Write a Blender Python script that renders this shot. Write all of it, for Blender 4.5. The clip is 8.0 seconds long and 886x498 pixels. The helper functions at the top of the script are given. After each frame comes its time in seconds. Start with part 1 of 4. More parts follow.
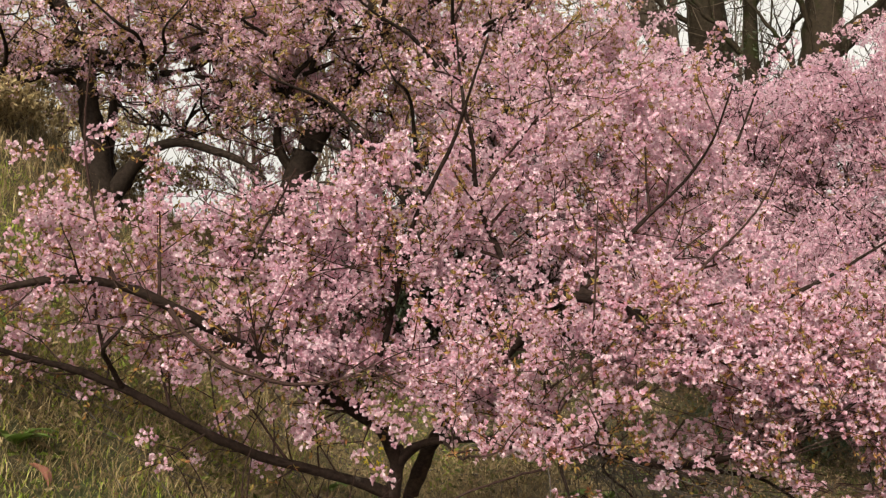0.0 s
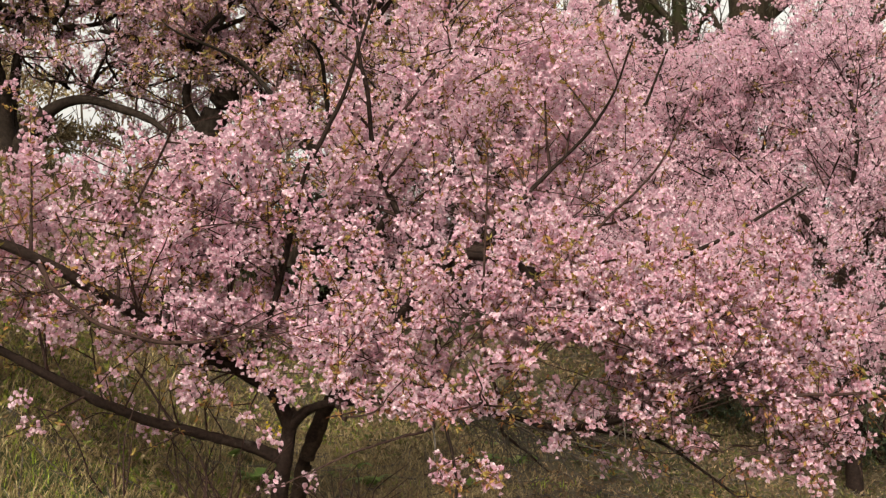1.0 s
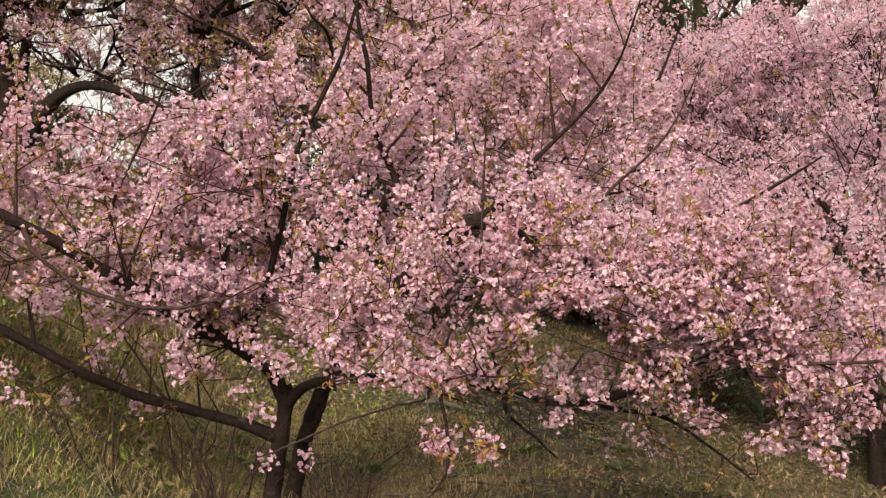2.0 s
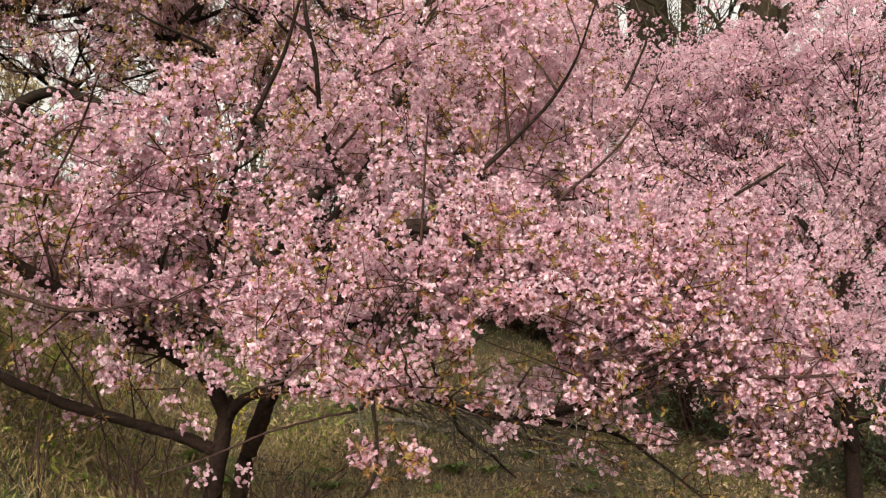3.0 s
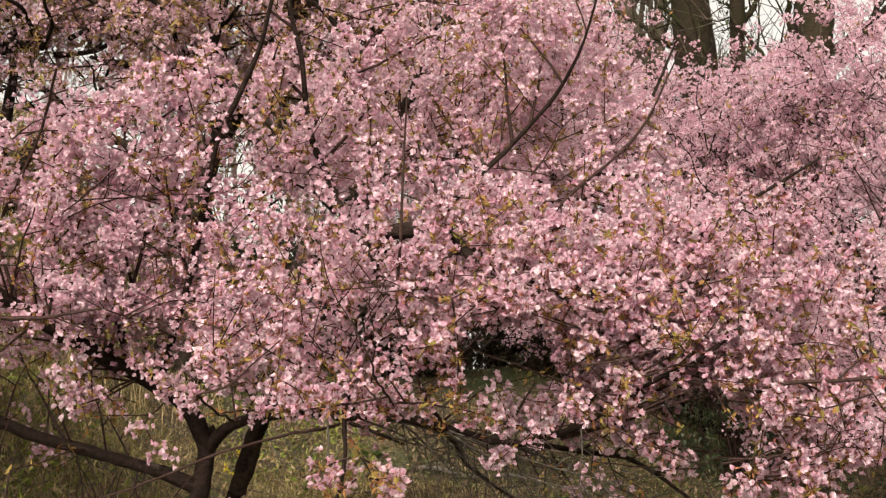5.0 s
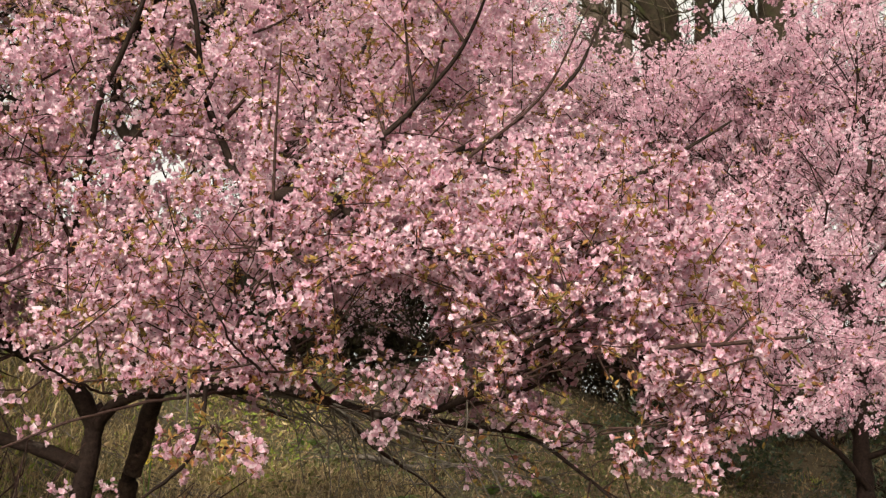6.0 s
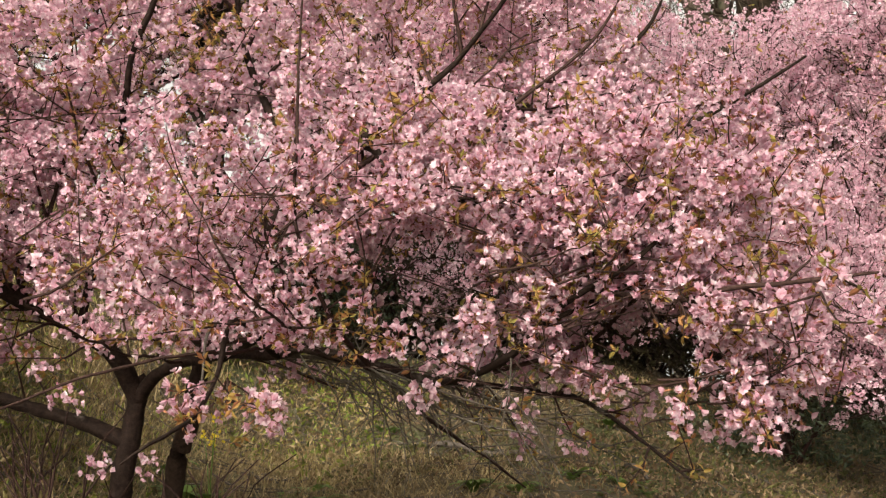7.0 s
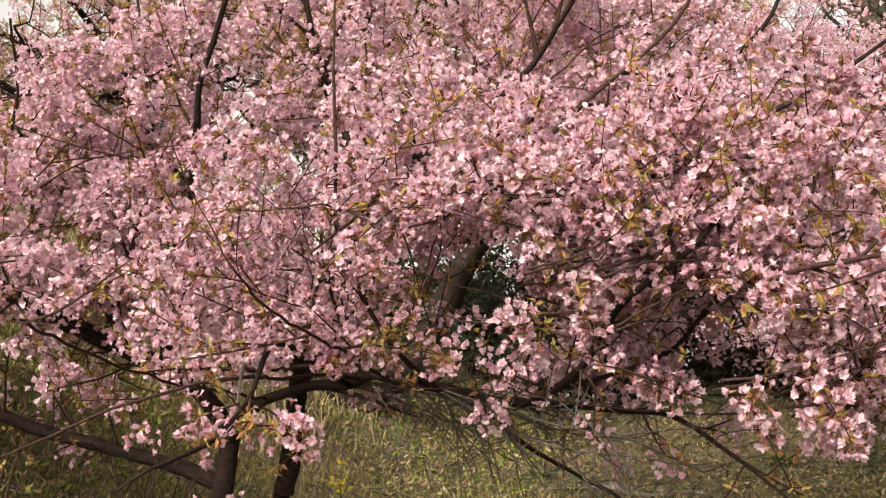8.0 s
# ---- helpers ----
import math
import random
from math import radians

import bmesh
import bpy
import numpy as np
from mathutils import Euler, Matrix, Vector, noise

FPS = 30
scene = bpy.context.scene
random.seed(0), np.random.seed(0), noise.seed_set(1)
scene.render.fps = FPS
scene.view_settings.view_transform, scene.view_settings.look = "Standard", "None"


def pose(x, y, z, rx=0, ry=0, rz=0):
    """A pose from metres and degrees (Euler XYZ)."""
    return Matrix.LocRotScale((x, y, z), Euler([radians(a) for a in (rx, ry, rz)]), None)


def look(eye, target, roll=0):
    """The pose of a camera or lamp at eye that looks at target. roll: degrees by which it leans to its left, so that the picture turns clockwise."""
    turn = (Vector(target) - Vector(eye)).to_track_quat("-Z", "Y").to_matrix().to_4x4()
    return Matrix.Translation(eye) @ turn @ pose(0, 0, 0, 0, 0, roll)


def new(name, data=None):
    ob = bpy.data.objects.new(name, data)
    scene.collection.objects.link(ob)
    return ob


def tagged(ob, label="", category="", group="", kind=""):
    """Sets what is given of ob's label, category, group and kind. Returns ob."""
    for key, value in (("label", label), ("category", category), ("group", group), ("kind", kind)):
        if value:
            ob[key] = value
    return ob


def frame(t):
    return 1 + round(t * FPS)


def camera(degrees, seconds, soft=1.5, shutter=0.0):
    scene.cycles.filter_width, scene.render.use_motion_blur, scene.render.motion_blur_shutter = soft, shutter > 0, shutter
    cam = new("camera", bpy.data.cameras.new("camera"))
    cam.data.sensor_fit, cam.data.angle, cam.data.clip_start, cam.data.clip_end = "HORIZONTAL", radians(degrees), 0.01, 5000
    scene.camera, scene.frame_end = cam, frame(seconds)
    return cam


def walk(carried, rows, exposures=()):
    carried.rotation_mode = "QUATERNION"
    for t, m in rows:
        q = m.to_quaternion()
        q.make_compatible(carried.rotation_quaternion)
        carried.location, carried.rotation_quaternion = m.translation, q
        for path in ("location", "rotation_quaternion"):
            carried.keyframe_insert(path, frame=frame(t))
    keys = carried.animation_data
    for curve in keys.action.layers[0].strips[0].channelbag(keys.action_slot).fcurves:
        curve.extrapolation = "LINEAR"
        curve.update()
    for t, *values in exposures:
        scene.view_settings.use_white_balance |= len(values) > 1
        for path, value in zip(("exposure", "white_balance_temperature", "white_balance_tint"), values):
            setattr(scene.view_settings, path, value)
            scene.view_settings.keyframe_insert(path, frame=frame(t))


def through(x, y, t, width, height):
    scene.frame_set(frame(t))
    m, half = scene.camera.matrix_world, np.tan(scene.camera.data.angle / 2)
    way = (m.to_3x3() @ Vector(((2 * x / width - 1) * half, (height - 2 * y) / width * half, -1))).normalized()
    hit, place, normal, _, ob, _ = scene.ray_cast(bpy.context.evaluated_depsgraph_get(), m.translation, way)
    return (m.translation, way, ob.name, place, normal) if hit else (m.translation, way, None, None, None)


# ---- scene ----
cam = camera(40.0, 8.0, soft=1.25)
walk(cam, [
    (0, look((-0.393, 0.091, 1.668), (-0.541, 4.053, 2.194), -0.51)),
    (0.5, look((-0.344, 0.202, 1.641), (-0.391, 4.176, 2.095), -0.26)),
    (1, look((-0.201, 0.273, 1.629), (-0.156, 4.249, 2.058), -0.57)),
    (1.2, look((-0.168, 0.309, 1.573), (-0.124, 4.284, 2.021), -1.48)),
    (2.3, look((-0.050, 0.523, 1.485), (-0.104, 4.494, 1.956), 0.01)),
    (2.5, look((0.002, 0.572, 1.476), (-0.021, 4.541, 1.976), 0.26)),
    (3, look((0.090, 0.669, 1.451), (0.061, 4.632, 1.991), 0.47)),
    (3.5, look((0.096, 0.794, 1.429), (0.022, 4.746, 2.047), 0.82)),
    (4, look((0.166, 0.920, 1.375), (0.005, 4.854, 2.079), 0.89)),
    (4.2, look((0.230, 0.977, 1.360), (0.035, 4.903, 2.099), 0.80)),
    (5.3, look((0.345, 1.206, 1.296), (0.110, 5.126, 2.052), 0.07)),
    (5.5, look((0.390, 1.252, 1.281), (0.175, 5.174, 2.033), 0.09)),
    (6, look((0.600, 1.381, 1.243), (0.414, 5.304, 2.004), 0.20)),
    (6.5, look((0.697, 1.511, 1.202), (0.423, 5.432, 1.946), 0.25)),
    (7, look((0.758, 1.680, 1.148), (0.223, 5.568, 1.919), 0.22)),
    (7.5, look((0.917, 1.820, 1.108), (0.030, 5.626, 1.963), -0.43)),
    (8, look((1.049, 2.016, 1.079), (-0.115, 5.721, 2.038), -1.04)),
], exposures=[(0, 0.80, 7100, 8), (2.5, 0.92, 7100, 8), (6.5, 0.97, 7100, 8), (8, 1.24, 7100, 8)])

# ---- world, sun, exposure ----
SUN_ELEV, SUN_TURN = 29.0, 194.0      # degrees; turn clockwise from +y
world = bpy.data.worlds.new("world")
scene.world = world
world.use_nodes = True
wn, wl = world.node_tree.nodes, world.node_tree.links
sky = wn.new("ShaderNodeTexSky")
sky.sky_type = "NISHITA"
sky.sun_disc = False
sky.sun_elevation, sky.sun_rotation = radians(SUN_ELEV), radians(SUN_TURN)
sky.air_density, sky.dust_density, sky.ozone_density = 1.2, 6.0, 1.0
pale = wn.new("ShaderNodeHueSaturation")
pale.inputs["Saturation"].default_value = 0.02
wl.new(sky.outputs["Color"], pale.inputs["Color"])
wl.new(pale.outputs["Color"], wn["Background"].inputs["Color"])
wn["Background"].inputs["Strength"].default_value = 0.137
sun = new("sun", bpy.data.lights.new("sun", "SUN"))
sun.data.energy, sun.data.angle, sun.data.color = 1.5, radians(14), (1.0, 0.93, 0.81)
sa, se = radians(SUN_TURN), radians(SUN_ELEV)
sun_from = Vector((math.sin(sa) * math.cos(se), math.cos(sa) * math.cos(se), math.sin(se)))
sun.matrix_world = look(sun_from * 30, (0, 0, 0))


# ---- materials ----
def material(name):
    m = bpy.data.materials.new(name)
    m.use_nodes = True
    return m, m.node_tree.nodes, m.node_tree.links, m.node_tree.nodes["Principled BSDF"]


def ramp(nodes, links, fac, stops):
    r = nodes.new("ShaderNodeValToRGB")
    while len(r.color_ramp.elements) < len(stops):
        r.color_ramp.elements.new(0.5)
    for e, (p, c) in zip(r.color_ramp.elements, stops):
        e.position, e.color = p, (*c, 1)
    links.new(fac, r.inputs["Fac"])
    return r.outputs["Color"]


def noise_node(nodes, links, scale, detail=4.0, rough=0.6, squash=None):
    co = nodes.new("ShaderNodeTexCoord")
    n = nodes.new("ShaderNodeTexNoise")
    n.inputs["Scale"].default_value, n.inputs["Detail"].default_value, n.inputs["Roughness"].default_value = scale, detail, rough
    if squash:
        mp = nodes.new("ShaderNodeMapping")
        mp.inputs["Scale"].default_value = squash
        links.new(co.outputs["Object"], mp.inputs["Vector"])
        links.new(mp.outputs["Vector"], n.inputs["Vector"])
    else:
        links.new(co.outputs["Object"], n.inputs["Vector"])
    return n.outputs["Fac"]


def mixed(nodes, links, fac, a, b, mode="MIX"):
    m = nodes.new("ShaderNodeMix")
    m.data_type, m.blend_type = "RGBA", mode
    for slot, v in ((0, fac), (6, a), (7, b)):
        if isinstance(v, (int, float)):
            m.inputs[slot].default_value = v
        elif isinstance(v, tuple):
            m.inputs[slot].default_value = (*v, 1)
        else:
            links.new(v, m.inputs[slot])
    return m.outputs[2]


def bumped(nodes, links, bsdf, height, strength, distance):
    b = nodes.new("ShaderNodeBump")
    b.inputs["Strength"].default_value, b.inputs["Distance"].default_value = strength, distance
    links.new(height, b.inputs["Height"])
    links.new(b.outputs["Normal"], bsdf.inputs["Normal"])


def bark_material(name, dark, light, lichen, lichen_at=0.62, scale=1.0, rough=0.8):
    m, n, l, b = material(name)
    grain = noise_node(n, l, 60 * scale, 5, 0.7)
    band = noise_node(n, l, 30 * scale, 3, 0.6, (1, 1, 3.5))
    patch = noise_node(n, l, 7 * scale, 4, 0.65)
    base = ramp(n, l, grain, [(0.3, dark), (0.72, light)])
    spots = ramp(n, l, patch, [(lichen_at, (0, 0, 0)), (lichen_at + 0.1, (1, 1, 1))])
    col = mixed(n, l, spots, base, lichen)
    l.new(col, b.inputs["Base Color"])
    b.inputs["Roughness"].default_value = rough
    b.inputs["Specular IOR Level"].default_value = 0.06
    h = mixed(n, l, 0.5, grain, band)
    bumped(n, l, b, h, 0.9, 0.006 / scale)
    return m


def thin_material(name, stops, through=0.35, rough=0.6, spec=0.3, fine=None):
    """Petals and leaves: light passes through them. Each loose piece takes a tone of its own."""
    m, n, l, b = material(name)
    geo = n.new("ShaderNodeNewGeometry")
    col = ramp(n, l, geo.outputs["Random Per Island"], stops)
    if fine:
        col = mixed(n, l, 0.25, col, ramp(n, l, noise_node(n, l, fine, 3), [(0.3, (0.45, 0.45, 0.45)), (0.7, (1, 1, 1))]), "MULTIPLY")
    l.new(col, b.inputs["Base Color"])
    b.inputs["Roughness"].default_value = rough
    b.inputs["Specular IOR Level"].default_value = spec
    tr = n.new("ShaderNodeBsdfTranslucent")
    l.new(col, tr.inputs["Color"])
    mix = n.new("ShaderNodeMixShader")
    mix.inputs["Fac"].default_value = through
    l.new(b.outputs["BSDF"], mix.inputs[1])
    l.new(tr.outputs["BSDF"], mix.inputs[2])
    l.new(mix.outputs["Shader"], n["Material Output"].inputs["Surface"])
    return m


BARK = bark_material("cherry_bark", (0.007, 0.0042, 0.0035), (0.032, 0.020, 0.0155), (0.09, 0.072, 0.06), 0.64)
STEM_BARK = bark_material("brown_stem_bark", (0.012, 0.0075, 0.0055), (0.048, 0.031, 0.022), (0.09, 0.072, 0.06), 0.66)
OLD_BARK = bark_material("old_cherry_bark", (0.008, 0.0055, 0.004), (0.030, 0.021, 0.016), (0.06, 0.05, 0.04), 0.66, 0.6)
TWIG = bark_material("twig_bark", (0.018, 0.009, 0.008), (0.060, 0.034, 0.028), (0.11, 0.085, 0.075), 0.64, 2.0)
GREY_TWIG = bark_material("grey_twig_bark", (0.05, 0.041, 0.035), (0.13, 0.108, 0.09), (0.20, 0.18, 0.155), 0.6, 2.0)
MOSSY = bark_material("mossy_bark", (0.010, 0.007, 0.004), (0.036, 0.026, 0.017), (0.017, 0.018, 0.006), 0.52, 0.35)
PALE_BARK = bark_material("pale_bark", (0.04, 0.03, 0.022), (0.11, 0.085, 0.064), (0.06, 0.06, 0.036), 0.6, 0.35)
def petal_material():
    """Pink petals, deeper towards the heart; each blossom has a tone of its own."""
    m = thin_material("pink_petal", [(0.0, (0.57, 0.332, 0.40)), (0.4, (0.67, 0.46, 0.52)), (0.85, (0.71, 0.55, 0.60)), (1.0, (0.79, 0.69, 0.715))], 0.48, 0.7, 0.12)
    n, l = m.node_tree.nodes, m.node_tree.links
    tone = n["Color Ramp"].outputs["Color"]
    edge = n.new("ShaderNodeAttribute")
    edge.attribute_name = "edge"
    depth = ramp(n, l, edge.outputs["Fac"], [(0.0, (0.88, 0.60, 0.67)), (0.55, (0.98, 0.94, 0.96)), (1.0, (1.0, 1.0, 1.0))])
    col = mixed(n, l, 1.0, tone, depth, "MULTIPLY")
    place = n.new("ShaderNodeNewGeometry")
    sprig = n.new("ShaderNodeTexNoise")
    sprig.inputs["Scale"].default_value, sprig.inputs["Detail"].default_value = 9.0, 2.0
    l.new(place.outputs["Position"], sprig.inputs["Vector"])
    blush = ramp(n, l, sprig.outputs["Fac"], [(0.34, (0.93, 0.80, 0.86)), (0.52, (1.0, 1.0, 1.0)), (0.68, (1.04, 1.08, 1.07))])
    col = mixed(n, l, 1.0, col, blush, "MULTIPLY")
    l.new(col, n["Principled BSDF"].inputs["Base Color"])
    l.new(col, n["Translucent BSDF"].inputs["Color"])
    return m


PETAL = petal_material()
HEART = thin_material("blossom_heart", [(0.0, (0.58, 0.27, 0.30)), (1.0, (0.70, 0.44, 0.42))], 0.3)
CALYX = thin_material("red_calyx", [(0.0, (0.22, 0.05, 0.05)), (1.0, (0.30, 0.13, 0.06))], 0.1)
LEAF = thin_material("bronze_young_leaf", [(0.0, (0.25, 0.095, 0.05)), (0.3, (0.31, 0.165, 0.055)), (0.7, (0.30, 0.205, 0.06)), (1.0, (0.24, 0.22, 0.06))], 0.4, 0.6, 0.15)
OLIVE_LEAF = thin_material("olive_young_leaf", [(0.0, (0.30, 0.15, 0.075)), (0.5, (0.38, 0.25, 0.09)), (1.0, (0.33, 0.29, 0.09))], 0.5, 0.5, 0.3)
GRASS = thin_material("grass_blade", [(0.0, (0.17, 0.24, 0.025)), (0.55, (0.33, 0.40, 0.05)), (0.72, (0.30, 0.25, 0.09)), (1.0, (0.44, 0.36, 0.18))], 0.3, 0.55)
STRAW = thin_material("dry_grass", [(0.0, (0.16, 0.115, 0.05)), (0.5, (0.33, 0.26, 0.12)), (1.0, (0.50, 0.41, 0.22))], 0.2, 0.7)
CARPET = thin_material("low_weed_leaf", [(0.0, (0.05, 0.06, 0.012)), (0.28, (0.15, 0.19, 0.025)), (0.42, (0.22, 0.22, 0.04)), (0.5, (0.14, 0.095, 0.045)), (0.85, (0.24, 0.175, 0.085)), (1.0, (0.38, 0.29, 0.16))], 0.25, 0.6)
# Browner dead-leaf mix, also darkened for the shade below the cherry.
SHADED_COVER = thin_material("shaded_ground_cover", [(0.0, (0.035, 0.032, 0.012)), (0.3, (0.085, 0.085, 0.022)), (0.45, (0.12, 0.115, 0.035)), (0.52, (0.085, 0.056, 0.032)), (0.88, (0.17, 0.115, 0.064)), (1.0, (0.33, 0.24, 0.15))], 0.2, 0.7)
WEED = thin_material("weed_leaf", [(0.0, (0.06, 0.12, 0.022)), (1.0, (0.15, 0.22, 0.045))], 0.35, 0.45)
SHRUB = thin_material("evergreen_leaf", [(0.0, (0.018, 0.028, 0.012)), (0.6, (0.035, 0.05, 0.018)), (1.0, (0.07, 0.08, 0.03))], 0.15, 0.4, 0.5)
# Brown leaf tone darkened to stand in for the shaded band under the crowns.
SHADE_THICKET = thin_material("shade_dark_thicket_leaf", [(0.0, (0.034, 0.023, 0.015)), (0.6, (0.06, 0.044, 0.025)), (1.0, (0.075, 0.07, 0.03))], 0.1, 0.6, 0.2)
BROWN_LITTER = thin_material("leaf_litter", [(0.0, (0.07, 0.042, 0.022)), (0.6, (0.19, 0.118, 0.06)), (1.0, (0.38, 0.27, 0.155))], 0.15, 0.7)
BRUSH = thin_material("dry_brush_leaf", [(0.0, (0.10, 0.068, 0.034)), (0.5, (0.25, 0.185, 0.09)), (1.0, (0.45, 0.35, 0.18))], 0.15, 0.7)
YELLOW = thin_material("yellow_petal", [(0.0, (0.75, 0.55, 0.02)), (1.0, (0.85, 0.70, 0.05))], 0.3)
DEAD_LEAF = thin_material("pink_brown_dead_leaf", [(0.0, (0.33, 0.135, 0.10)), (1.0, (0.37, 0.165, 0.12))], 0.25, 0.6, 0.3, 40)


def ground_material():
    m, n, l, b = material("bank_soil")
    big, fine = noise_node(n, l, 0.55, 5, 0.6), noise_node(n, l, 28, 6, 0.75)
    soil = ramp(n, l, fine, [(0.28, (0.036, 0.025, 0.012)), (0.55, (0.10, 0.073, 0.034)), (0.8, (0.19, 0.145, 0.075))])
    turf = ramp(n, l, fine, [(0.28, (0.028, 0.040, 0.011)), (0.6, (0.075, 0.10, 0.025)), (0.85, (0.14, 0.165, 0.05))])
    where = ramp(n, l, big, [(0.47, (0, 0, 0)), (0.66, (1, 1, 1))])
    l.new(mixed(n, l, where, soil, turf), b.inputs["Base Color"])
    b.inputs["Roughness"].default_value = 0.95
    bumped(n, l, b, fine, 1.0, 0.03)
    return m


SOIL = ground_material()


# ---- mesh helpers ----
def mesh_from(name, verts, faces, mats, index=None, smooth=False):
    """verts (n, 3); faces: arrays of three or four corners a row; index: a material number for each array."""
    me = bpy.data.meshes.new(name)
    faces = [np.asarray(f, dtype=np.int32) for f in faces if len(f)]
    verts = np.asarray(verts, dtype=np.float32)
    me.vertices.add(len(verts))
    me.vertices.foreach_set("co", verts.ravel())
    loops = np.concatenate([f.ravel() for f in faces])
    sizes = np.concatenate([np.full(len(f), f.shape[1], dtype=np.int32) for f in faces])
    me.loops.add(len(loops))
    me.loops.foreach_set("vertex_index", loops)
    me.polygons.add(len(sizes))
    me.polygons.foreach_set("loop_start", np.concatenate([[0], np.cumsum(sizes)[:-1]]).astype(np.int32))
    for m in mats:
        me.materials.append(m)
    if index is not None:
        me.polygons.foreach_set("material_index", np.concatenate([np.full(len(f), i, dtype=np.int32) for f, i in zip(faces, index)]))
    me.polygons.foreach_set("use_smooth", np.full(len(sizes), smooth))
    me.update(calc_edges=True)
    return me


def part(name, mesh, parent, label="", kind=""):
    ob = new(name, mesh)
    ob.parent = parent
    return tagged(ob, label=label, kind=kind)


def smooth_line(points, step):
    """A Catmull-Rom curve through rows of x, y, z, radius, in steps of about that length."""
    p = np.asarray(points, float)
    p = np.vstack([2 * p[0] - p[1], p, 2 * p[-1] - p[-2]])
    out = []
    for a, b, c, d in zip(p[:-3], p[1:-2], p[2:-1], p[3:]):
        n = max(2, int(np.linalg.norm((c - b)[:3]) / step))
        t = np.linspace(0, 1, n, endpoint=False)[:, None]
        out.append(0.5 * (2 * b + (c - a) * t + (2 * a - 5 * b + 4 * c - d) * t**2 + (3 * b - a - 3 * c + d) * t**3))
    out = np.vstack(out + [p[-2:-1]])
    out[:, 3] = np.maximum(out[:, 3], 0.0012)
    return out


def across(d):
    d = d / np.maximum(np.linalg.norm(d, axis=-1, keepdims=True), 1e-9)
    ref = np.where(np.abs(d[..., 2:3]) > 0.9, np.array([1.0, 0, 0]), np.array([0, 0, 1.0]))
    u = np.cross(d, ref)
    u /= np.linalg.norm(u, axis=-1, keepdims=True)
    return d, u, np.cross(d, u)


def tube(line, sides, rough=0.0, rng=None):
    """verts and quads of a tapered tube along rows of x, y, z, radius, with knobs of that share of its radius."""
    line = np.asarray(line, float)
    tang = np.gradient(line[:, :3], axis=0)
    d, u, v = across(tang)
    ang = np.linspace(0, 2 * np.pi, sides, endpoint=False)
    r = line[:, 3:4] * np.ones((1, sides))
    if rough and rng is not None:
        k = rng.normal(0, rough, r.shape)
        k = (k + np.roll(k, 1, 1) + np.roll(k, -1, 1)) / 1.7
        k[1:-1] = (k[:-2] + k[1:-1] + k[2:]) / 2
        r = r * (1 + k + rng.normal(0, rough * 0.7, (len(line), 1)))
    vs = line[:, None, :3] + r[..., None] * (np.cos(ang)[None, :, None] * u[:, None] + np.sin(ang)[None, :, None] * v[:, None])
    n = len(line)
    i, j = np.meshgrid(np.arange(n - 1), np.arange(sides), indexing="ij")
    a, b = i * sides + j, i * sides + (j + 1) % sides
    quads = np.stack([a, b, b + sides, a + sides], -1).reshape(-1, 4)
    vs = np.vstack([vs.reshape(-1, 3), line[-1:, :3] + d[-1:] * line[-1, 3]])
    cap = np.array([[(n - 1) * sides + k, (n - 1) * sides + (k + 1) % sides, n * sides] for k in range(sides)])
    return vs, quads, cap


def joined(pieces):
    """Joins (verts, quads, triangles) into one."""
    vs, qs, ts, at = [], [], [], 0
    for v, q, t in pieces:
        vs.append(v), qs.append(q + at), ts.append(t + at)
        at += len(v)
    return np.vstack(vs), np.vstack(qs), np.vstack(ts)


def thin_tubes(lines, sides=3):
    return joined([tube(l, sides) for l in lines])


def turns(d, rng):
    """Frames whose third axis is d, spun at random: (n, 3, 3), columns are the axes."""
    d, u, v = across(d)
    a = rng.uniform(0, 2 * np.pi, (len(d), 1))
    x = np.cos(a) * u + np.sin(a) * v
    return np.stack([x, np.cross(d, x), d], -1)


def scattered(template, pos, rot, size):
    """A template's verts and its face lists, laid at every place; returns verts and the lists."""
    tv, lists = template
    v = np.einsum("nij,kj->nki", rot, tv) * size[:, None, None] + pos[:, None]
    base = (np.arange(len(pos)) * len(tv))[:, None, None]
    return v.reshape(-1, 3), [(f[None] + base).reshape(-1, f.shape[1]) for f in lists]


def unit_dirs(rng, n):
    d = rng.normal(0, 1, (n, 3))
    return d / np.linalg.norm(d, axis=1, keepdims=True)


